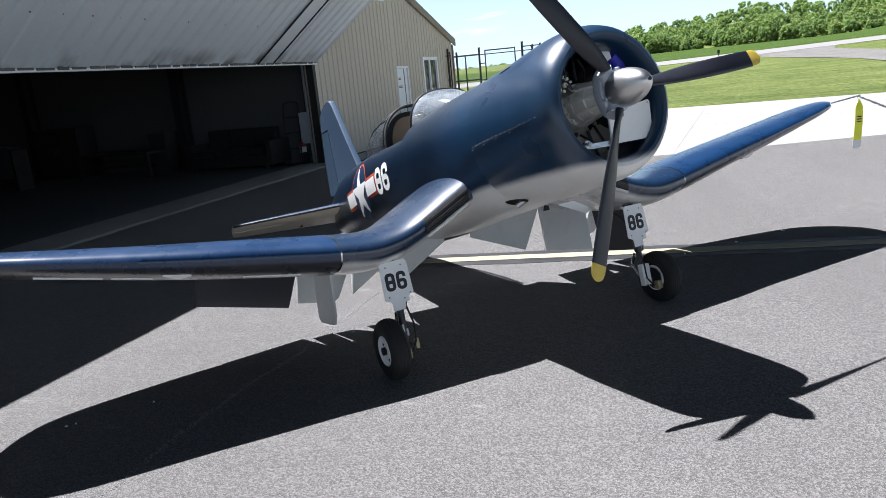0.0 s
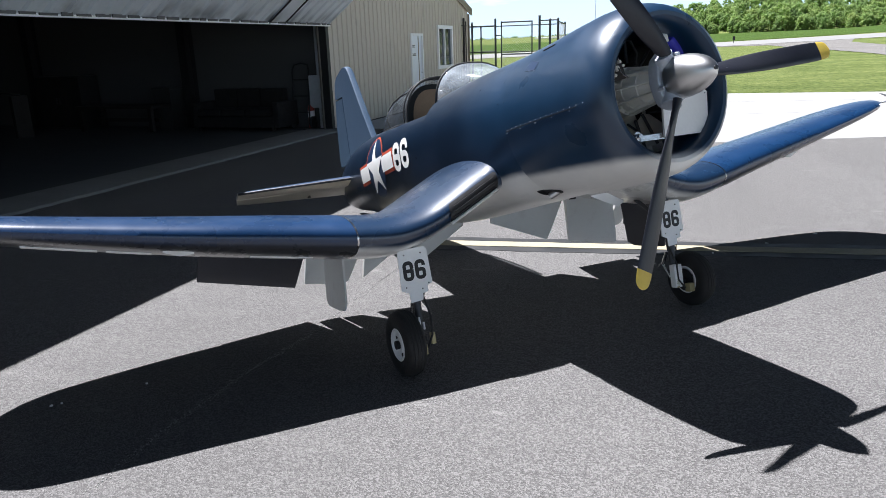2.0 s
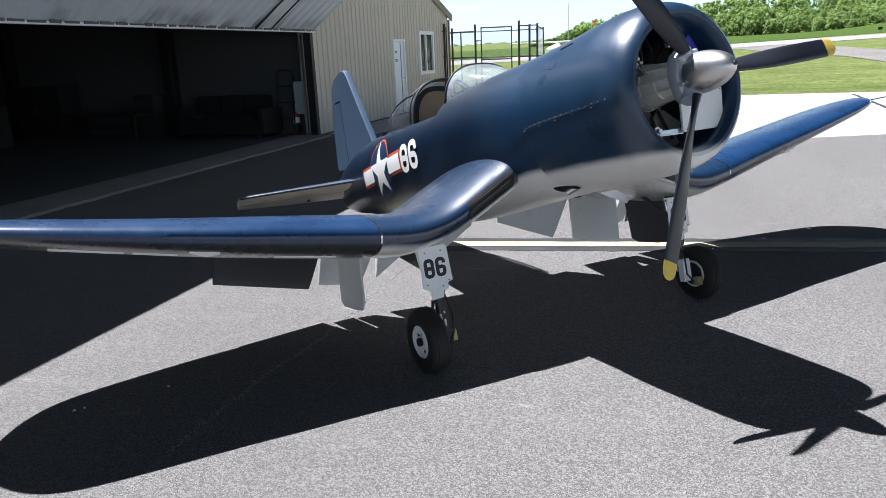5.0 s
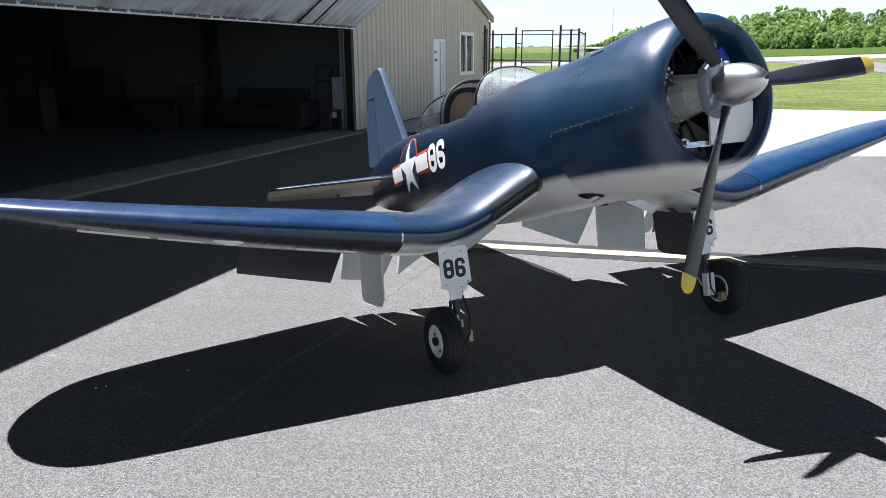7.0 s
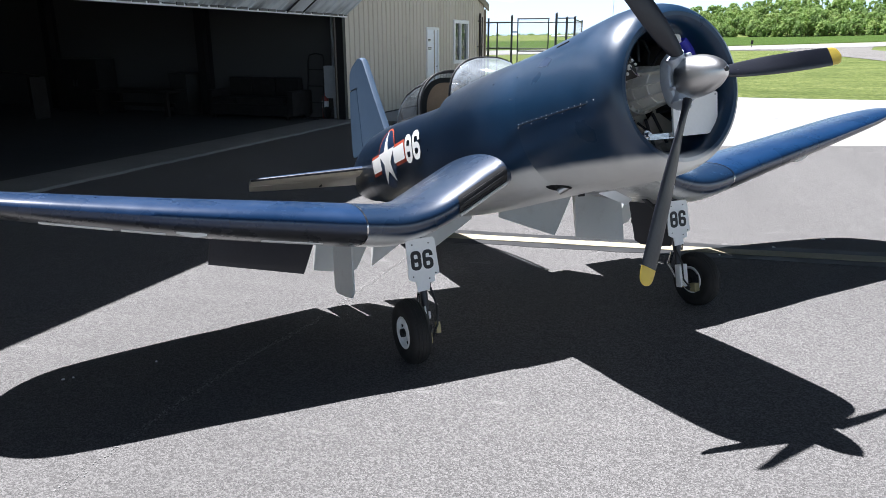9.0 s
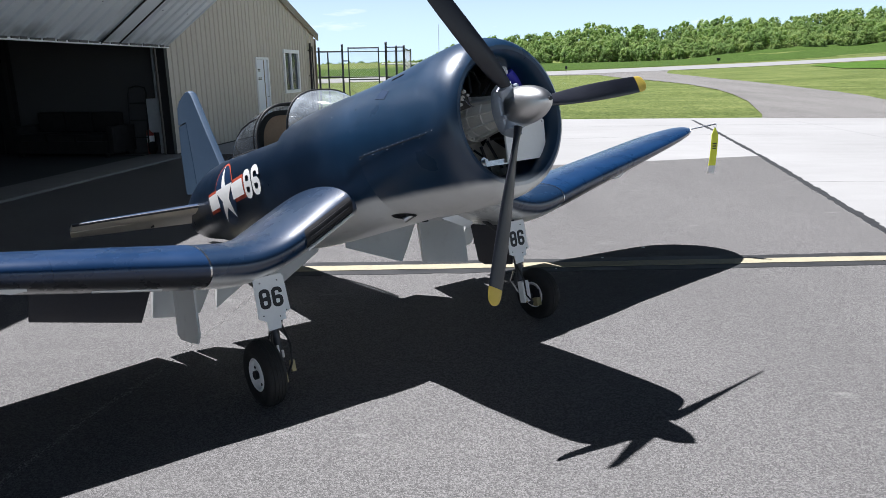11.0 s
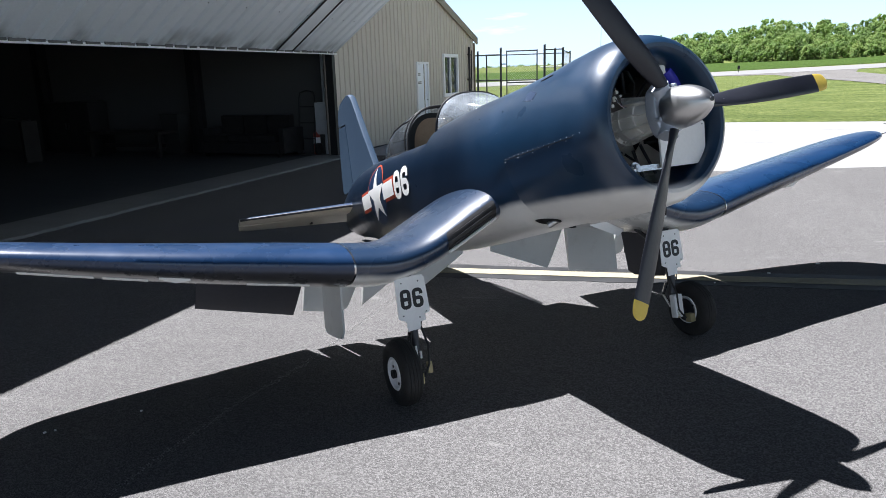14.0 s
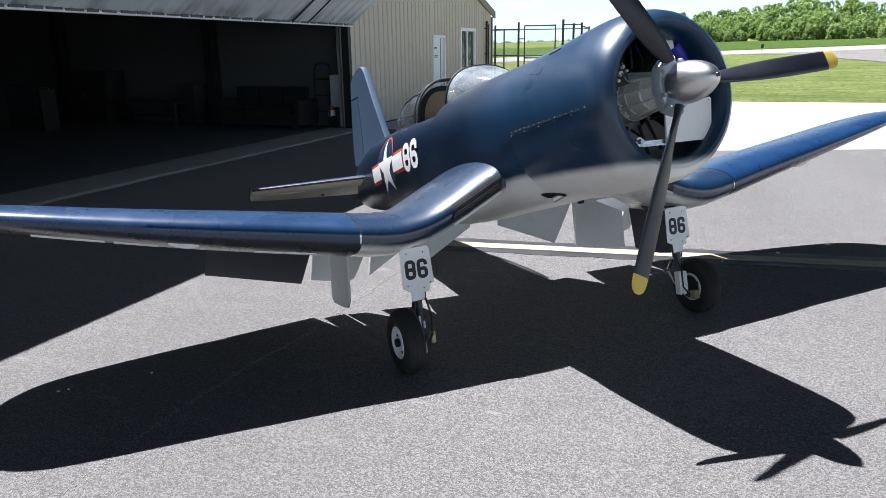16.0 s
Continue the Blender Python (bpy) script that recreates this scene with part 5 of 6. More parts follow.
for sgn in (0, -1):
    bm = bmesh.new()
    tube(bm, [h[sgn] for h in H], 0.012)
    part("sill_rail", bm, M_BLACK, hood)
    bm = bmesh.new()
    tube(bm, [w[sgn] for w in (W_FRONT, W_MID, W_BACK)], 0.010)
    part("lower_frame", bm, M_BLACK, ws)
outer, inner_a = arch(-2.66, 0.235, 0.182, 0.462), arch(-2.66, 0.188, 0.182, 0.428)
bm = bmesh.new()
loft(bm, [outer, inner_a, [(x - 0.05, y, z) for x, y, z in inner_a], [(x - 0.05, y, z) for x, y, z in outer], outer], closed=False)
part("roll_hoop", bm, M_PIT, canopy, "broad dark padded hoop behind the seat")
bm = bmesh.new()
loft(bm, [[(x - 0.02, y, z) for x, y, z in inner_a], [(x - 0.02, y * 0.5, 0.182 + (z - 0.182) * 0.6) for x, y, z in inner_a], [(x - 0.02, 0.001 * y, 0.184) for x, y, z in inner_a]], closed=False)
part("bulkhead", bm, M_PLY, canopy, "tan plywood bulkhead behind the seat")
bm = bmesh.new()
loft(bm, [[(x, y, z) for x, y, z in [(xx, hw * s, zz + 0.004 + 0.006 * (1 - s * s)) for s in (-0.9, -0.6, -0.2, 0.2, 0.6, 0.9)]] for xx, hw, zz in ((-2.055, 0.30, 0.164), (-2.3, 0.31, 0.165), (-2.54, 0.30, 0.170), (-3.0, 0.26, 0.188), (-3.365, 0.14, 0.203))], closed=False)
part("cockpit_deck", bm, M_PIT, canopy, "dark cockpit deck")
part("instrument_panel", box(bmesh.new(), (-2.08, -0.18, 0.21), (-2.04, 0.18, 0.29), bevel=0.01), M_PIT, canopy)
for sgn in (-1, 1):
    for k in range(14):
        x = -2.18 - 0.028 * k
        part("rivet", rod(bmesh.new(), (x, sgn * 0.292, 0.162), (x, sgn * 0.292, 0.180), 0.004, seg=6), M_CHROME, canopy)

# panel screws and the cowling seam


def cowl_y(x, sgn):
    """How far the cowling's side stands out, a little more on the right than on the left."""
    return lerp_table(COWL_SIDE, x)[0] + (0.025 * smooth(-0.36, -0.985, x) if sgn < 0 else 0.0)


COWL_SIDE = [(-1.0, 0.4175), (-0.8, 0.4205), (-0.65, 0.4185), (-0.5, 0.4135), (-0.4, 0.4055)]
screw_mesh = finish(rod(bmesh.new(), (0, -0.004, 0), (0, 0.0012, 0), 0.0018, seg=6), "screw", M_BOX)
for sgn in (-1, 1):
    for k in range(15):
        x = -0.975 + 0.042 * k
        z = -0.088 + 0.035 * k / 15
        for dz in (0.007,) if k % 3 else (0.007, -0.009):
            ob = new("screw", screw_mesh)
            ob.parent = cowling
            ob.matrix_basis = Matrix.Translation((x + 0.006 * (dz > 0), sgn * (cowl_y(x, sgn) - 0.0005), z + dz)) @ pose(0, 0, 0, 0, 0, 0 if sgn > 0 else 180)
bm = bmesh.new()
for sgn in (-1, 1):
    tube(bm, [(-0.985, sgn * fus_y(-1.0, z, sgn) * 1.001, z) for z in [-0.30 + 0.06 * k for k in range(12)]], 0.0022, 5)
part("seam", bm, M_BLACK, cowling)
for sgn in (-1, 1):
    part("panel_joint", tube(bmesh.new(), [(x, sgn * (cowl_y(x, sgn) - 0.0004), -0.088 + 0.0556 * (x + 0.975)) for x in [-0.975 + 0.042 * k for k in range(14)]], 0.0016, 5), M_BLACK, cowling)
for sgn in (-1, 1):
    for x, z in ((-1.03, 0.17), (-1.04, 0.06), (-1.28, 0.30), (-1.62, 0.31), (-1.30, 0.18), (-0.98, 0.31)):
        y = sgn * fus_y(x, z, sgn)
        part("fastener", rod(bmesh.new(), (x, y * 0.99, z), (x, y * 1.008, z), 0.0032, seg=8), M_CHROME, fuselage)
# small hatch and slot high on each side of the cowling
cowl_skin = BVHTree.FromPolygons([v.co.copy() for v in cowling.data.vertices], [tuple(p.vertices) for p in cowling.data.polygons])


def cowl_point(x, z, side, off):
    hit, nrm = cowl_skin.ray_cast(Vector((x, side * 1.0, z)), Vector((0, -side, 0)))[:2]
    return tuple(hit + off * (nrm if nrm.y * side > 0 else -nrm))


for sgn in (-1, 1):
    bm = bmesh.new()
    A, B, C, D = (-0.845, 0.186), (-0.752, 0.170), (-0.740, 0.204), (-0.822, 0.230)
    rows = []
    for i in range(5):
        u = i / 4
        row = []
        for k in range(5):
            v = k / 4
            p = [(A[q] * (1 - u) + B[q] * u) * (1 - v) + (D[q] * (1 - u) + C[q] * u) * v for q in (0, 1)]
            row.append(cowl_point(p[0], p[1], sgn, 0.0022))
        rows.append(row)
    loft(bm, rows, closed=False)
    hatch = part("hatch", bm, M_NAVY, cowling, "small dark navy access hatch")
    part("hatch_edge", tube(bmesh.new(), [cowl_point(x, z, sgn, 0.0012) for x, z in (A, B, C, D, A)], 0.0010, 5), M_BLACK, hatch)
    for x, z in (B, ((A[0] + B[0]) / 2, (A[1] + B[1]) / 2)):
        part("fastener", rod(bmesh.new(), cowl_point(x, z, sgn, 0.0), cowl_point(x, z, sgn, 0.0035), 0.0022, seg=6), M_BOX, hatch)
    part("slot", tube(bmesh.new(), [cowl_point(-0.780 + 0.022 * k, 0.268 + 0.0018 * k, sgn, 0.0) for k in range(5)], 0.005, 8), M_BLACK, cowling)
# exhaust port low on each side
for sgn in (-1, 1):
    bm = bmesh.new()
    ring = []
    for k in range(20):
        a = 2 * math.pi * k / 20
        x, z = -0.985 + 0.085 * math.cos(a) + 0.02 * math.cos(2 * a), -0.430 + 0.018 * math.sin(a)
        ring.append((x, z))
    rows = [[(-0.985 + (x + 0.985) * s, sgn * (fus_y(min(-1.0, -0.985 + (x + 0.985) * s), -0.430 + (z + 0.430) * s, sgn) + 0.004), -0.430 + (z + 0.430) * s) for x, z in ring] for s in (1.0, 0.5, 0.05)]
    loft(bm, rows)
    port = part("exhaust_port", bm, M_BLACK, fuselage, "dark oval exhaust opening")
    bm = bmesh.new()
    rod(bm, (-0.935, sgn * 0.175, -0.42), (-0.985, sgn * 0.225, -0.452), 0.018, 0.018, 16)
    part("exhaust_pipe", bm, M_SPIN, port)
# flat access plate under the left wing root
bm = bmesh.new()
lo = [bm.verts.new(p) for p in ((-1.36, 0.325, -0.506), (-1.36, 0.452, -0.505), (-1.50, 0.690, -0.580), (-1.46, 0.610, -0.606))]
hi = [bm.verts.new(v.co + Vector((0, 0, 0.006))) for v in lo]
bm.faces.new(lo[::-1]), bm.faces.new(hi)
for i in range(4):
    bm.faces.new((lo[i], lo[(i + 1) % 4], hi[(i + 1) % 4], hi[i]))
part("access_plate", bm, M_WHITE, fuselage, "white access plate under the wing root")


# insignia and figures laid on the skin
def on_skin(bm, outline, off, side=-1, ox=0.0, oz=0.0, shear=0.0):
    """Lays a flat outline (x along, z up) on the side of the fuselage."""
    vs = [bm.verts.new((x, 0, z)) for x, z in outline]
    f = bm.faces.new(vs)
    f.normal_update()
    bmesh.ops.triangulate(bm, faces=[f], ngon_method='EAR_CLIP')
    for _ in range(3):
        es = [e for e in bm.edges if e.calc_length() > 0.03]
        if es:
            bmesh.ops.subdivide_edges(bm, edges=es, cuts=1)
            bmesh.ops.triangulate(bm, faces=bm.faces)
    for v in bm.verts:
        x, z = v.co.x + ox, v.co.z + oz
        v.co = (x, side * (fus_y(x, z, side) + off), z)
    return bm


def chamfer_rect(x0, z0, x1, z1, c):
    return [(x0 + c, z0), (x1 - c, z0), (x1, z0 + c), (x1, z1 - c), (x1 - c, z1), (x0 + c, z1), (x0, z1 - c), (x0, z0 + c)]


def digit_pieces(d, w, h, s):
    """Strokes of a bold numeral with rounded corners, as small convex outlines."""
    m = h / 2

    def corner(cx, cz, a0, r):
        ri = max(r - s, s * 0.22)
        k = r - s if r > s else -(s - r)
        out = []
        for i in range(5):
            a = radians(a0 + 22.5 * i)
            qx, qz = (1 if math.cos(radians(a0 + 45)) > 0 else -1), (1 if math.sin(radians(a0 + 45)) > 0 else -1)
            ix, iz = cx - qx * (s + ri), cz - qz * (s + ri)
            out.append(((cx - qx * r + r * math.cos(a), cz - qz * r + r * math.sin(a)), (ix + ri * math.cos(a), iz + ri * math.sin(a))))
        return out

    def strip(pairs):
        return [[p[0], q[0], q[1], p[1]] for p, q in zip(pairs, pairs[1:])]

    R, soft, zt = w * 0.42, s * 0.30, m + s / 2
    low = corner(w, 0, -90, R) + corner(w, zt, 0, soft if d == 8 else R * 0.9) + corner(0, zt, 90, soft if d == 8 else 0.001) + corner(0, 0, 180, R)
    start = zt if d == 8 else h - s * 1.75
    top = [((w, start), (w - s, start))] + corner(w, h, 0, R) + corner(0, h, 90, R) + [((0, zt), (s, zt))]
    return strip(low + low[:1]) + strip(top)


for side in (-1, 1):
    cx, cz, tilt = -3.10, -0.092, 0.078
    star = []
    for k in range(10):
        a = math.pi / 2 + math.pi * k / 5
        r = 0.230 if k % 2 == 0 else 0.090
        star.append((r * math.cos(a), r * math.sin(a)))
    for nm, outl, off, mt in (("red_border", chamfer_rect(-0.472, -0.083, 0.472, 0.083, 0.002), 0.003, M_RED),
                              ("red_ring", [(0.243 * math.cos(math.pi * k / 18), 0.243 * math.sin(math.pi * k / 18)) for k in range(19)], 0.004, M_RED),
                              ("blue_disc", [(0.230 * math.cos(2 * math.pi * k / 28), 0.230 * math.sin(2 * math.pi * k / 28)) for k in range(28)], 0.0055, M_NAVY),
                              ("white_bar", chamfer_rect(-0.455, -0.058, -0.185, 0.060, 0.002), 0.0075, M_DECAL_WHITE),
                              ("white_bar", chamfer_rect(0.185, -0.058, 0.455, 0.060, 0.002), 0.0075, M_DECAL_WHITE),
                              ("white_star", star, 0.0085, M_DECAL_WHITE)):
        outl = [(x - tilt * z, z + tilt * x) for x, z in outl]
        bm = bmesh.new()
        on_skin(bm, outl, off, side, cx, cz)
        part(nm, bm, mt, fuselage)
    for i, dgt in enumerate((8, 6)):
        x0 = -2.618 + 0.166 * i if side < 0 else -2.30 - 0.166 * i
        bm = bmesh.new()
        for pc in digit_pieces(dgt, 0.150, 0.206, 0.041):
            b2 = bmesh.new()
            on_skin(b2, pc if side < 0 else [(-x, z) for x, z in pc], 0.0065, side, x0, -0.156 + 0.012 * i)
            me = bpy.data.meshes.new("tmp")
            b2.to_mesh(me)
            b2.free()
            bm.from_mesh(me)
            bpy.data.meshes.remove(me)
        part("numeral", bm, M_DECAL_WHITE, fuselage, "white block numeral " + str(dgt))
    bm = bmesh.new()
    for k in range(5):
        b2 = bmesh.new()
        on_skin(b2, [(0, 0), (0.028, 0), (0.028, 0.045), (0, 0.045)], 0.004, side, -3.86 + 0.04 * k, -0.24)
        me = bpy.data.meshes.new("tmp")
        b2.to_mesh(me)
        b2.free()
        bm.from_mesh(me)
        bpy.data.meshes.remove(me)
    part("lettering", bm, M_FIN, fuselage)

# main gear
inv = PLANE.inverted()
WHEEL_Z = 0.176
for side, track, leg_off, cover, lean, wx in ((-1, 1.055, 0.948, 0.948, -0.016, -1.264), (1, 0.956, 0.838, 0.828, -0.022, -1.258)):
    gw = PLANE @ Vector((wx, side * track, -1.118))
    gw.z = WHEEL_Z
    hub = inv @ gw
    y0 = side * track
    leg_y = side * leg_off
    top = Vector((wx - 0.03, leg_y, -0.60))
    gear = part("gear_leg", rod(bmesh.new(), top, (hub.x - 0.02, leg_y, hub.z + 0.20), 0.027, seg=18), M_STEEL, plane, "dark steel landing gear leg")
    bm = bmesh.new()
    rod(bm, (hub.x - 0.02, leg_y, hub.z + 0.24), (hub.x - 0.005, leg_y + lean, hub.z - 0.02), 0.020, seg=16)
    part("oleo", bm, M_STEEL, gear, "dark oleo piston")
    bm = bmesh.new()
    rod(bm, (hub.x, leg_y - side * 0.01, hub.z), (hub.x, y0, hub.z), 0.016, seg=14)
    part("axle", bm, M_STEEL, gear)
    if side > 0:
        bm = bmesh.new()
        box(bm, (hub.x + 0.0, leg_y + lean - 0.032, hub.z - 0.03), (hub.x + 0.045, leg_y + lean + 0.032, hub.z + 0.115), bevel=0.008)
        part("strut_sleeve", bm, M_WHITE, gear, "white strut sleeve")
    else:
        for dy, z1 in ((-0.012, 0.125), (0.010, 0.095)):
            bm = bmesh.new()
            box(bm, (hub.x + 0.03, leg_y + lean + dy - 0.005, hub.z + 0.055), (hub.x + 0.042, leg_y + lean + dy + 0.005, hub.z + z1), bevel=0.003)
            part("clip", bm, M_WHITE, gear, "small white hose clip")
    # tyre and wheel
    bm = bmesh.new()
    tp = [(0.046, 0.088), (0.053, 0.105), (0.0555, 0.130), (0.051, 0.152), (0.040, 0.166), (0.031, 0.1705), (0.029, 0.1685), (0.026, 0.1685), (0.024, 0.173), (0.013, 0.1755), (0.011, 0.173), (0.008, 0.173), (0.006, 0.1765), (0, 0.177)]
    prof = tp + [(-a, r) for a, r in tp[-2::-1]]
    loft(bm, [[(hub.x + r * math.cos(t), y0 + a, hub.z + r * math.sin(t)) for t in [2 * math.pi * k / 48 for k in range(48)]] for a, r in prof], caps=False)
    wheel = part("wheel", bm, M_RUBBER, plane, "black rubber tyre")
    bm = bmesh.new()
    rp = [(0.045, 0.089), (0.051, 0.082), (0.046, 0.074), (0.030, 0.070), (0.026, 0.045), (0.038, 0.034), (0.040, 0.0)]
    for s2 in (1, -1):
        loft(bm, [[(hub.x + max(r, 0.001) * math.cos(t), y0 + s2 * a, hub.z + max(r, 0.001) * math.sin(t)) for t in [2 * math.pi * k / 32 for k in range(32)]] for a, r in rp], caps=False)
    rim = part("rim", bm, M_WHITE, wheel, "white wheel rim")
    for s2 in (1, -1):
        for k in range(3):
            a = 2 * math.pi * k / 3 + 0.5
            q = Vector((hub.x + 0.057 * math.cos(a), y0 + s2 * 0.026, hub.z + 0.057 * math.sin(a)))
            part("wheel_bolt", rod(bmesh.new(), q, q + Vector((0, s2 * 0.004, 0)), 0.009, seg=10), M_BLACK, rim)
        part("hub_cap", rod(bmesh.new(), (hub.x, y0 + s2 * 0.04, hub.z), (hub.x, y0 + s2 * 0.058, hub.z), 0.023, seg=16), M_BLACK, rim)
    bm = bmesh.new()
    rod(bm, (hub.x, y0 - side * 0.052, hub.z), (hub.x, y0 - side * 0.057, hub.z), 0.072, seg=28)
    part("brake_disc", bm, M_STEEL, wheel)
    bm = bmesh.new()
    box(bm, (hub.x + 0.03, y0 - side * 0.068 - 0.02, hub.z - 0.07), (hub.x + 0.075, y0 - side * 0.068 + 0.02, hub.z - 0.015), bevel=0.006)
    part("caliper", bm, M_BRASS, wheel, "gold brake caliper")
    bm = bmesh.new()
    tube(bm, [(hub.x - 0.02, leg_y - 0.02 * side, hub.z + 0.30), (hub.x + 0.0, leg_y - 0.03 * side, hub.z + 0.22), (hub.x + 0.05, leg_y - 0.035 * side, hub.z + 0.12), (hub.x + 0.045, leg_y - 0.03 * side, hub.z + 0.02), (hub.x + 0.055, leg_y + 0.01 * side, hub.z - 0.04)], 0.006)
    tube(bm, [(hub.x - 0.03, leg_y + 0.025, hub.z + 0.30), (hub.x - 0.02, leg_y + 0.05, hub.z + 0.25), (hub.x - 0.01, leg_y + 0.03, hub.z + 0.2)], 0.005)
    part("brake_hose", bm, M_TAR, gear)
    bm = bmesh.new()
    box(bm, (hub.x + 0.02, leg_y - side * 0.035 - 0.012, hub.z - 0.03), (hub.x + 0.045, leg_y - side * 0.035 + 0.012, hub.z + 0.03), bevel=0.003)
    part("bleed_fitting", bm, M_BRASS, gear, "gold brake fitting")
    bm = bmesh.new()
    rod(bm, (-1.34, leg_y, -0.60), (hub.x - 0.03, leg_y, hub.z + 0.33), 0.011, seg=10)
    rod(bm, (-1.50, leg_y - side * 0.05, -0.58), (-1.29, leg_y, -0.76), 0.014, seg=10)
    part("drag_brace", bm, M_STEEL, gear)
    bm = bmesh.new()
    for k, (a, b) in enumerate((((hub.x - 0.045, leg_y - 0.02, hub.z + 0.19), (hub.x - 0.10, leg_y - 0.01, hub.z + 0.11)), ((hub.x - 0.10, leg_y - 0.01, hub.z + 0.11), (hub.x - 0.03, leg_y - 0.02, hub.z + 0.03)))):
        rod(bm, a, b, 0.010, seg=8)
    part("torque_link", bm, M_CHROME, gear)
    # numbered gear cover plate, facing forward
    PL = [(-0.083, 0.0), (0.084, 0.0), (0.092, -0.188), (0.062, -0.197), (0.062, -0.230), (0.030, -0.234), (0.028, -0.270), (-0.044, -0.274), (-0.048, -0.222), (-0.088, -0.203)]
    px = -1.258 if side < 0 else -1.245
    cz0 = -0.622 if side < 0 else -0.618
    mm = Matrix(((0, 0, 1, px), (1, 0, 0, side * cover), (0, 1, 0, cz0), (0, 0, 0, 1)))
    bm = bmesh.new()
    prism(bm, [(x if side < 0 else x, z) for x, z in PL], 0.006, mm)
    plate = part("gear_cover", bm, M_WHITE, gear, "white gear cover plate with the black number 86")
    bm = bmesh.new()
    box(bm, (-0.03, -0.075, -0.008), (0.008, 0.075, 0.004), Matrix.Translation((px, side * cover, cz0 + 0.006)))
    part("top_flange", bm, M_WHITE, plate)
    for i, dgt in enumerate((8, 6)):
        bm = bmesh.new()
        for pc in digit_pieces(dgt, 0.060, 0.104, 0.0195):
            prism(bm, pc, 0.0012, Matrix(((0, 0, 1, px + 0.0064), (1, 0, 0, side * cover - 0.066 + 0.069 * i), (0, 1, 0, cz0 - 0.158), (0, 0, 0, 1))))
        part("numeral", bm, M_BLACK, plate, "black block numeral " + str(dgt))
    for yy, zz in ((-0.05, -0.02), (0.045, -0.02), (-0.06, -0.19), (0.03, -0.21), (0.07, -0.185)):
        part("screw", rod(bmesh.new(), (px + 0.006, side * cover + yy, cz0 + zz), (px + 0.009, side * cover + yy, cz0 + zz), 0.004, seg=8), M_STEEL, plate)

# tail wheel
tgw = PLANE @ Vector((-3.9, 0, -0.6))
tgw.z = 0.075
tw = inv @ tgw
bm = bmesh.new()
tp = [(0.024, 0.03), (0.030, 0.055), (0.020, 0.072), (0, 0.076)]
prof = tp + [(-a, r) for a, r in tp[-2::-1]]
loft(bm, [[(tw.x + r * math.cos(t), a, tw.z + r * math.sin(t)) for t in [2 * math.pi * k / 28 for k in range(28)]] for a, r in prof])
part("tail_wheel", bm, M_RUBBER, plane, "small black tail wheel")
bm = bmesh.new()
rod(bm, (tw.x, 0.04, tw.z), (-3.85, 0.03, -0.42), 0.012)
rod(bm, (tw.x, -0.04, tw.z), (-3.85, -0.03, -0.42), 0.012)
rod(bm, (tw.x, -0.045, tw.z), (tw.x, 0.045, tw.z), 0.010)
part("tail_fork", bm, M_STEEL, plane)

# pitot boom on the left tip with its streamer tag
bm = bmesh.new()
rod(bm, (-1.50, 3.33, -0.155), (-1.20, 3.36, -0.15), 0.007, seg=10)
part("pitot_boom", bm, M_CHROME, plane, "thin metal pitot boom")


# main gear doors hang open beside each leg
for y, x0 in ((-1.165, -1.76), (1.065, -1.59)):
    outl = [(x0, -0.58), (x0, -0.90), (x0 - 0.03, -0.945), (x0 - 0.13, -0.948), (x0 - 0.33, -0.94), (x0 - 0.39, -0.91), (x0 - 0.39, -0.60)]
    bm = bmesh.new()
    rings = [[(x, y + dy + 0.035 * ((z + 0.62) / 0.35) ** 2 * (1 if y > 0 else -1), z) for x, z in outl] for dy in (-0.006, 0.006)]
    loft(bm, rings)
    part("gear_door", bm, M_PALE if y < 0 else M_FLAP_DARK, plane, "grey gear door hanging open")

pit = PLANE @ Vector((-1.21, 3.36, -0.155))
tag = tagged(new("warning_tag"), "yellow warning streamer hanging from the wing-tip probe", "warning tag")
tag.matrix_basis = Matrix.Translation(pit) @ pose(0, 0, 0, 0, 0, 12)
bm = bmesh.new()
tube(bm, [(0.012 * math.cos(a), 0, -0.012 + 0.014 * math.sin(a)) for a in [2 * math.pi * k / 12 for k in range(13)]], 0.002, 6)
part("ring", bm, M_CHROME, tag)


def strip_mesh(z0, z1, w0, w1, off=0.0, th=0.004):
    bm = bmesh.new()
    rings = []
    for k in range(9):
        t = k / 8
        z = z0 + (z1 - z0) * t
        w = (w0 + (w1 - w0) * t) / 2
        b = 0.012 * math.sin(z * 9)
        rings.append([(-w, b - th / 2 - off, z), (w, b - th / 2 - off, z), (w, b + th / 2 + off, z), (-w, b + th / 2 + off, z)])
    return loft(bm, rings)


part("head", strip_mesh(-0.028, -0.09, 0.012, 0.062), M_TAG, tag)
body = part("streamer", strip_mesh(-0.09, -0.36, 0.062, 0.066), M_TAG, tag)
part("end_band", strip_mesh(-0.36, -0.425, 0.066, 0.066), M_WHITE, tag, "white end band")
bm = bmesh.new()
for z in (-0.17, -0.19, -0.21):
    box(bm, (-0.016, -0.021, z), (0.016, 0.017, z + 0.009))
part("lettering", bm, M_BLACK, body)

# ---- fenced compound ----
fence = tagged(new("fence"), "chain-link fence with dark posts and a gate", "fence", kind="structure")
FB = -0.03


def fpost(x, y, h, r=0.035, name="post"):
    bm = bmesh.new()
    rod(bm, (x, y, FB), (x, y, h), r * 0.85, seg=12)
    rod(bm, (x, y, h), (x, y, h + 0.03), r * 1.15, r * 0.5, 12)
    return part(name, bm, M_POST, fence)


def frail(p, q, r=0.022, name="rail"):
    return part(name, rod(bmesh.new(), p, q, r, seg=10), M_POST, fence)


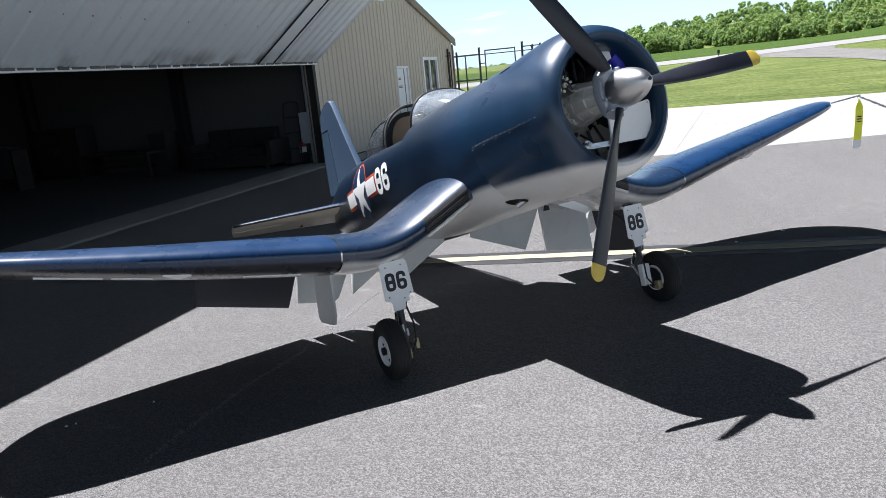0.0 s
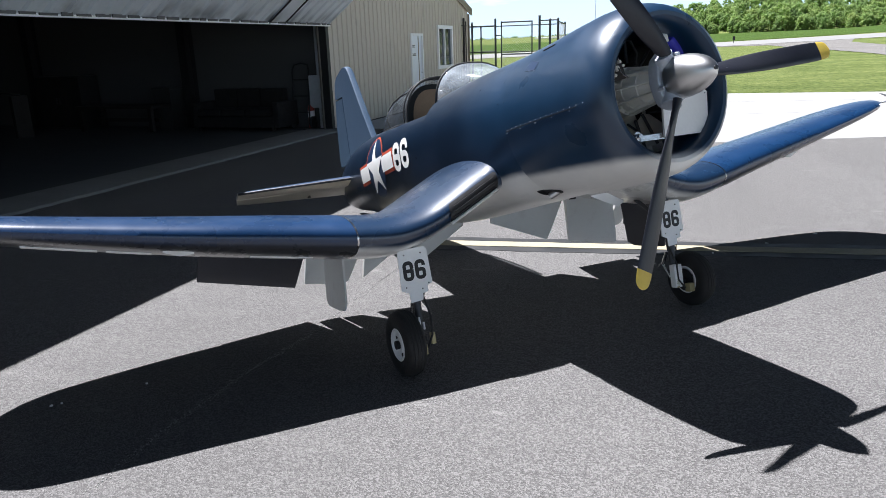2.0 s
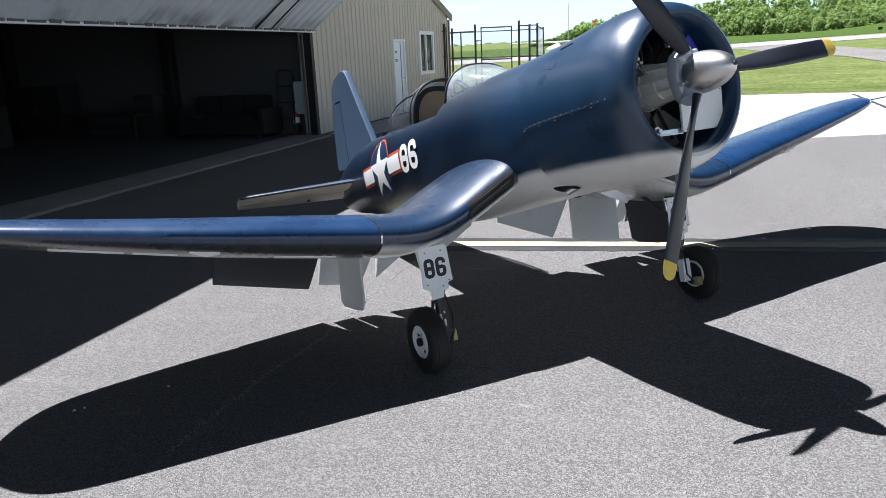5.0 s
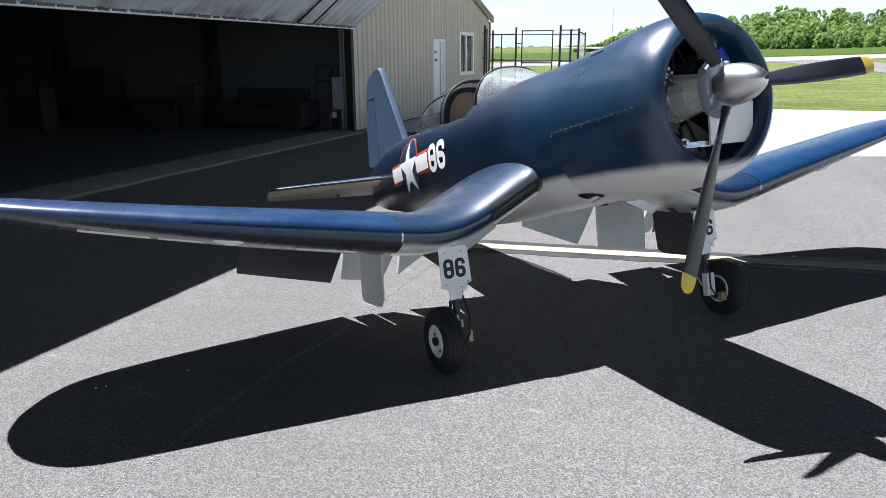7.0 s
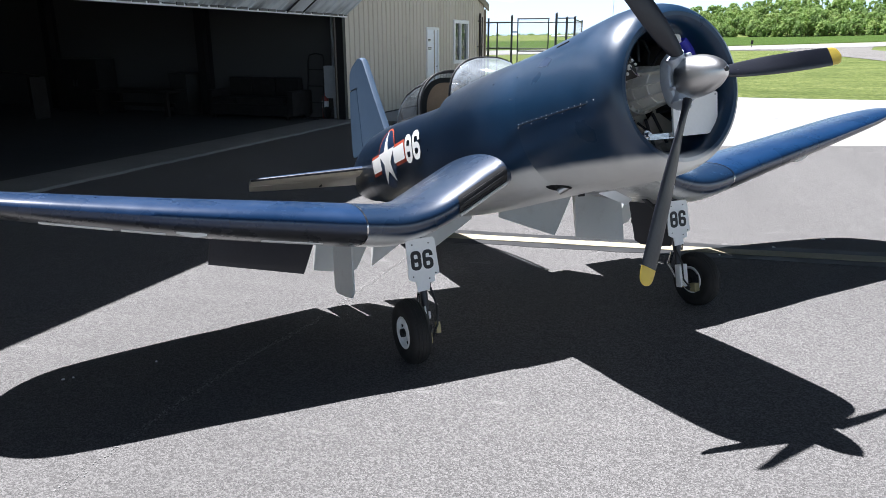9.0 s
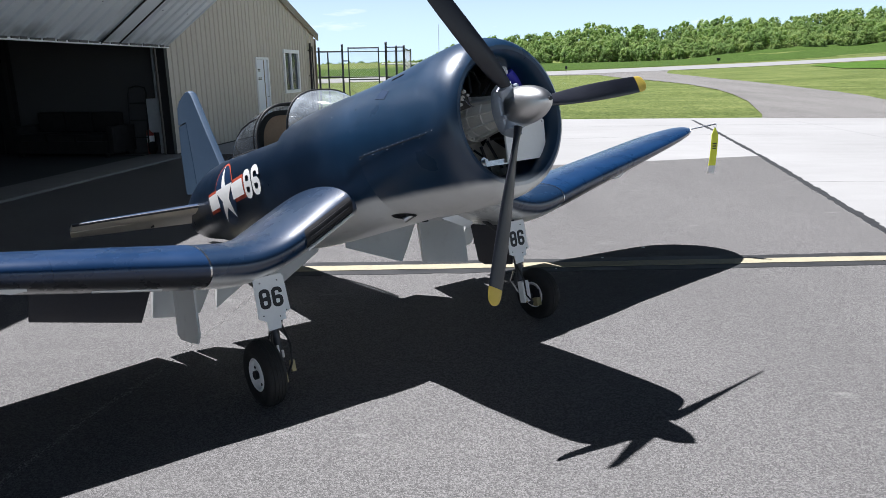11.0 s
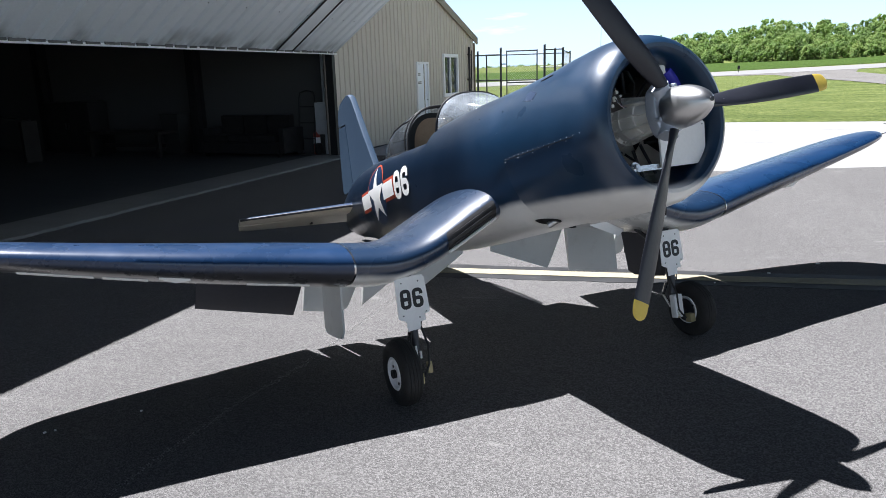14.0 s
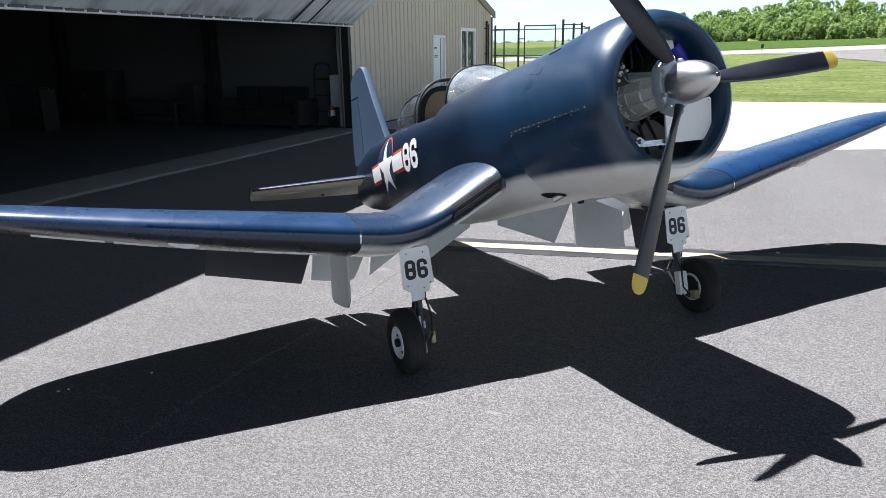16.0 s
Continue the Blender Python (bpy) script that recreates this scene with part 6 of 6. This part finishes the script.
M_WIRE = surface("chain_wire", (0.42, 0.42, 0.42), (0.52, 0.52, 0.52), 0.5, 0.2, big=9)


def chain(x0, y0, x1, y1, z0, z1, step=0.085):
    L = math.hypot(x1 - x0, y1 - y0)
    bm = bmesh.new()
    H = z1 - z0
    r = 0.002
    ux, uy = (x1 - x0) / L, (y1 - y0) / L
    n = int((L + H) / step)
    for k in range(n):
        for sgn in (1, -1):
            s0 = k * step - (H if sgn > 0 else 0)
            a0 = max(0.0, s0) if sgn > 0 else s0
            pts = []
            for s, z in ((s0, 0.0), (s0 + H, H)) if sgn > 0 else ((s0, 0.0), (s0 - H, H)):
                pts.append([s, z])
            (sa, za), (sb, zb) = pts
            for p, q in ((pts[0], pts[1]), (pts[1], pts[0])):
                if p[0] < 0:
                    f = (0 - p[0]) / (q[0] - p[0]) if q[0] != p[0] else 0
                    if q[0] > 0:
                        p[1] += (q[1] - p[1]) * f
                        p[0] = 0
                if p[0] > L:
                    f = (L - p[0]) / (q[0] - p[0]) if q[0] != p[0] else 0
                    if q[0] < L:
                        p[1] += (q[1] - p[1]) * f
                        p[0] = L
            (sa, za), (sb, zb) = pts
            if min(sa, sb) < -1e-6 or max(sa, sb) > L + 1e-6 or abs(za - zb) < 0.02:
                continue
            a = Vector((x0 + ux * sa, y0 + uy * sa, z0 + za))
            b = Vector((x0 + ux * sb, y0 + uy * sb, z0 + zb))
            nrm = Vector((-uy, ux, 0)) * r
            up = Vector((0, 0, 1.4 * r))
            vs = [bm.verts.new(v) for v in (a - up, a + nrm, a + up, b + up, b + nrm, b - up)]
            bm.faces.new((vs[0], vs[1], vs[4], vs[5]))
            bm.faces.new((vs[1], vs[2], vs[3], vs[4]))
            bm.faces.new((vs[0], vs[5], vs[3], vs[2]))
    return tagged(part("mesh", bm, M_WIRE, fence, "woven chain-link wire"), kind="stuff")


FY = 25.0
for x, h, r in ((-4.33, 2.45, 0.044), (-3.49, 2.55, 0.044), (-1.93, 2.61, 0.048), (-1.29, 2.49, 0.044)):
    fpost(x, FY, h, r)
fpost(-4.01, FY, 2.30, 0.03)
fpost(-1.53, FY - 0.4, 2.46, 0.045)
for x in (-3.27, -2.19):
    fpost(x, FY - 0.04, 2.44, 0.026, "gate_stile")
for z in (0.15, 1.35, 2.44):
    frail((-3.27, FY - 0.04, z), (-2.19, FY - 0.04, z), 0.024, "gate_rail")
for a, b in ((-5.6, -4.33), (-4.33, -3.49)):
    for z in (1.45, 2.33):
        frail((a, FY, z), (b, FY, z))
    chain(a, FY, b, FY, 0.02, 2.3)
frail((-3.49, FY, 2.0), (-3.27, FY - 0.04, 2.0), 0.02, "hinge")
frail((-3.49, FY, 0.5), (-3.27, FY - 0.04, 0.5), 0.02, "hinge")
frail((-3.2, FY - 0.04, 1.0), (-2.25, FY - 0.04, 0.2), 0.012, "brace")
chain(-3.27, FY - 0.04, -2.19, FY - 0.04, 0.15, 2.44)
for z in (1.4, 2.45):
    frail((-1.93, FY, z), (-1.29, FY, z), 0.02)
chain(-1.93, FY, -1.29, FY, 0.02, 2.45)
# the return side of the compound
for x, y, h in ((-1.29, 28.5, 2.45), (-5.6, 28.5, 2.45)):
    fpost(x, y, h, 0.04)
for z in (1.4, 2.4):
    frail((-1.29, FY, z), (-1.29, 28.5, z), 0.02)
    frail((-1.29, 28.5, z), (-5.6, 28.5, z), 0.02)
chain(-1.29, FY, -1.29, 28.5, 0.02, 2.4)

# ---- distance ----
def on_land(x, y, dz=0.0):
    return Vector((x, y, land(x, y) + dz))


light_plane = tagged(new("light_airplane"), "small white high-wing airplane parked far off", "airplane")
light_plane.matrix_basis = Matrix.Translation(on_land(-2.0, 72)) @ pose(0, 0, 0, 0, 0, 235) @ Matrix.Scale(1.12, 4)
bm = bmesh.new()
loft(bm, [[(x, w * math.cos(a), 1.25 + zc + h * math.sin(a)) for a in [2 * math.pi * k / 12 for k in range(12)]] for x, w, h, zc in ((2.2, 0.25, 0.25, 0), (1.6, 0.5, 0.45, 0), (0.4, 0.58, 0.65, 0.12), (-0.8, 0.5, 0.55, 0.1), (-2.5, 0.25, 0.3, 0.1), (-4.6, 0.08, 0.15, 0.2))])
part("fuselage", bm, M_WHITE, light_plane)
part("wing", box(bmesh.new(), (-0.7, -5.4, 1.95), (0.8, 5.4, 2.1), bevel=0.05), M_WHITE, light_plane)
part("tailplane", box(bmesh.new(), (-4.7, -1.6, 1.4), (-4.0, 1.6, 1.47), bevel=0.02), M_WHITE, light_plane)
part("fin", box(bmesh.new(), (-4.9, -0.05, 1.45), (-4.1, 0.05, 2.5), bevel=0.02), M_REDP, light_plane)
for x, y in ((1.6, 0), (-0.3, 1.2), (-0.3, -1.2)):
    bm = bmesh.new()
    rod(bm, (x, y - 0.06, 0.22), (x, y + 0.06, 0.22), 0.22, seg=16)
    rod(bm, (x, y, 0.22), (x, y * 0.4, 0.95), 0.03)
    part("wheel", bm, M_RUBBER, light_plane)

mast = tagged(new("mast"), "slender grey antenna mast beyond the apron", "mast")
mast.matrix_basis = Matrix.Translation(on_land(-4.6, 190))
bm = bmesh.new()
rod(bm, (0, 0, -0.5), (0, 0, 12.9), 0.12, 0.05)
part("pole", bm, M_BOX, mast)
M_ORANGE = surface("windsock_cloth", (0.75, 0.16, 0.03), (0.85, 0.22, 0.05), 0.8, big=3)
sock = tagged(new("windsock"), "faded orange windsock on a thin pole", "windsock")
sock.matrix_basis = Matrix.Translation(on_land(1.1, 150))
part("pole", rod(bmesh.new(), (0, 0, -0.3), (0, 0, 6.9), 0.06, 0.05), M_BOX, sock)
bm = bmesh.new()
loft(bm, [[(0.1 + 0.6 * s, r * math.cos(a), 6.6 - 0.55 * s * s + r * math.sin(a)) for a in [2 * math.pi * k / 12 for k in range(12)]] for s, r in ((0.0, 0.33), (0.7, 0.27), (1.4, 0.2), (1.7, 0.15))], caps=False)
part("sleeve", bm, M_ORANGE, sock, "sagging orange cloth sleeve")
for (x, y, w, h) in ((25.5, 168, 0.5, 1.1), (88, 246, 1.2, 1.2)):
    sgn = tagged(new("runway_marker"), "small dark marker post beside the runway", "marker", group="runway markers")
    sgn.matrix_basis = Matrix.Translation(on_land(x, y))
    part("post", rod(bmesh.new(), (0, 0, -0.1), (0, 0, h * 0.6), 0.06), M_BLACK, sgn)
    part("panel", box(bmesh.new(), (-w / 2, -0.05, h * 0.6), (w / 2, 0.05, h * 1.3), bevel=0.01), M_BLACK, sgn)


# woods: each tree a trunk and a crown of many ragged leaf clumps
def clump_template():
    bm = bmesh.new()
    bmesh.ops.create_icosphere(bm, subdivisions=1, radius=1.0)
    v = np.array([tuple(q.co) for q in bm.verts])
    f = [tuple(q.index for q in p.verts) for p in bm.faces]
    bm.free()
    return v, f


CLUMP_V, CLUMP_F = clump_template()


def woods(name, spots, label, leaf=1.0, lobes=28, leaves=20):
    rnd = random.Random(7)
    npr = np.random.default_rng(7)
    verts, faces = [], []
    for x, y, hgt in spots:
        z0 = land(x, y)
        rad = hgt * rnd.uniform(0.36, 0.50)
        b = len(verts)
        for k in range(5):
            a = 2 * math.pi * k / 5
            verts.append((x + 0.35 * math.cos(a), y + 0.35 * math.sin(a), z0 - 0.3))
        for k in range(5):
            a = 2 * math.pi * k / 5
            verts.append((x + 0.12 * math.cos(a), y + 0.12 * math.sin(a), z0 + hgt * 0.7))
        for k in range(5):
            faces.append((b + k, b + (k + 1) % 5, b + 5 + (k + 1) % 5, b + 5 + k))
        for i in range(lobes):
            up = (i + 0.5) / lobes
            a = 2.4 * i + rnd.uniform(-0.7, 0.7)
            wide = rad * math.sqrt(max(0.0, 1 - max(0.0, up - 0.25) ** 2 / 0.60)) * rnd.uniform(0.72, 1.02)
            lr = rad * rnd.uniform(0.22, 0.36)
            c0 = np.array((x + wide * math.cos(a), y + wide * math.sin(a), z0 + hgt * (0.10 + 0.88 * up) - lr * 0.7))
            b = len(verts)
            q = CLUMP_V * (0.66 + npr.normal(0, 0.17, (len(CLUMP_V), 1))) * lr * np.array((1.0, 1.0, rnd.uniform(0.8, 1.15)))
            verts.extend(map(tuple, q + c0))
            faces.extend((b + i0, b + i1, b + i2) for i0, i1, i2 in CLUMP_F)
            for _ in range(leaves):
                u = Vector((rnd.gauss(0, 1), rnd.gauss(0, 1), rnd.gauss(0.25, 1))).normalized()
                c = Vector(c0) + u * lr * rnd.uniform(0.55, 1.35)
                s = leaf * rnd.uniform(0.45, 1.0)
                t = (u * 0.7 + Vector((rnd.uniform(-.5, .5), rnd.uniform(-.5, .5), rnd.uniform(0.1, 0.8)))).normalized().to_track_quat("Z", "Y")
                b = len(verts)
                for k in range(4):
                    a2 = 2 * math.pi * k / 4 + rnd.uniform(-0.3, 0.3)
                    rr = s * rnd.uniform(0.6, 1.15)
                    verts.append(tuple(c + t @ Vector((rr * math.cos(a2), rr * math.sin(a2), rnd.uniform(-0.15, 0.15) * s))))
                faces.append((b, b + 1, b + 2, b + 3))
    me = bpy.data.meshes.new(name)
    me.from_pydata(verts, [], faces)
    me.materials.append(M_LEAF)
    ob = new(name, me)
    return tagged(ob, label, "woods", kind="stuff")


rnd = random.Random(3)
spots = []
for k in range(630):
    x = -29 + 440 * k / 629 + rnd.uniform(-5, 5)
    row = k % 7
    mass = 1.0 + 0.14 * math.sin(x * 0.071 + 1.0) + 0.10 * math.sin(x * 0.19 + 2.2)
    tall = (rnd.uniform(5, 8) if row == 0 else rnd.uniform(8, 11.5)) * mass
    depth = (0, 7, 17, 29, 43, 58, 74)[row] * (0.15 * smooth(-30, 0, x) + 0.85 * smooth(-20, 75, x))
    spots.append((x, 448 + rnd.uniform(-2, 4) + depth, tall * (0.40 + 0.60 * smooth(-32, 5, x))))
woods("woods", spots, "bright green spring woods along the field edge", 0.5)
spots = []
for k in range(150):
    x = -330 + 300 * k / 149 + rnd.uniform(-4, 4)
    spots.append((x, 700 + rnd.uniform(0, 60), rnd.uniform(2.0, 4.5)))
woods("far_woods", spots, "low hazy line of distant woods", 0.8, 8, 8)

# a few pale scraps lying on the asphalt
rnd = random.Random(11)
for x, y, s in ((-2.0, 1.8, 0.008), (-1.965, 1.83, 0.007), (-1.67, 2.1, 0.007), (2.41, 5.66, 0.018), (1.955, 5.29, 0.012), (1.49, 4.94, 0.010)):
    bm = bmesh.new()
    ring = [(s * rnd.uniform(0.7, 1.2) * math.cos(a), s * rnd.uniform(0.7, 1.2) * math.sin(a)) for a in [2 * math.pi * k / 6 for k in range(6)]]
    prism(bm, ring, 0.006)
    ob = part("paper_scrap", bm, M_WHITE, None, "small pale scrap lying on the asphalt", Matrix.Translation((x, y, 0.0015)))
    tagged(ob, category="litter", group="scraps on the asphalt")
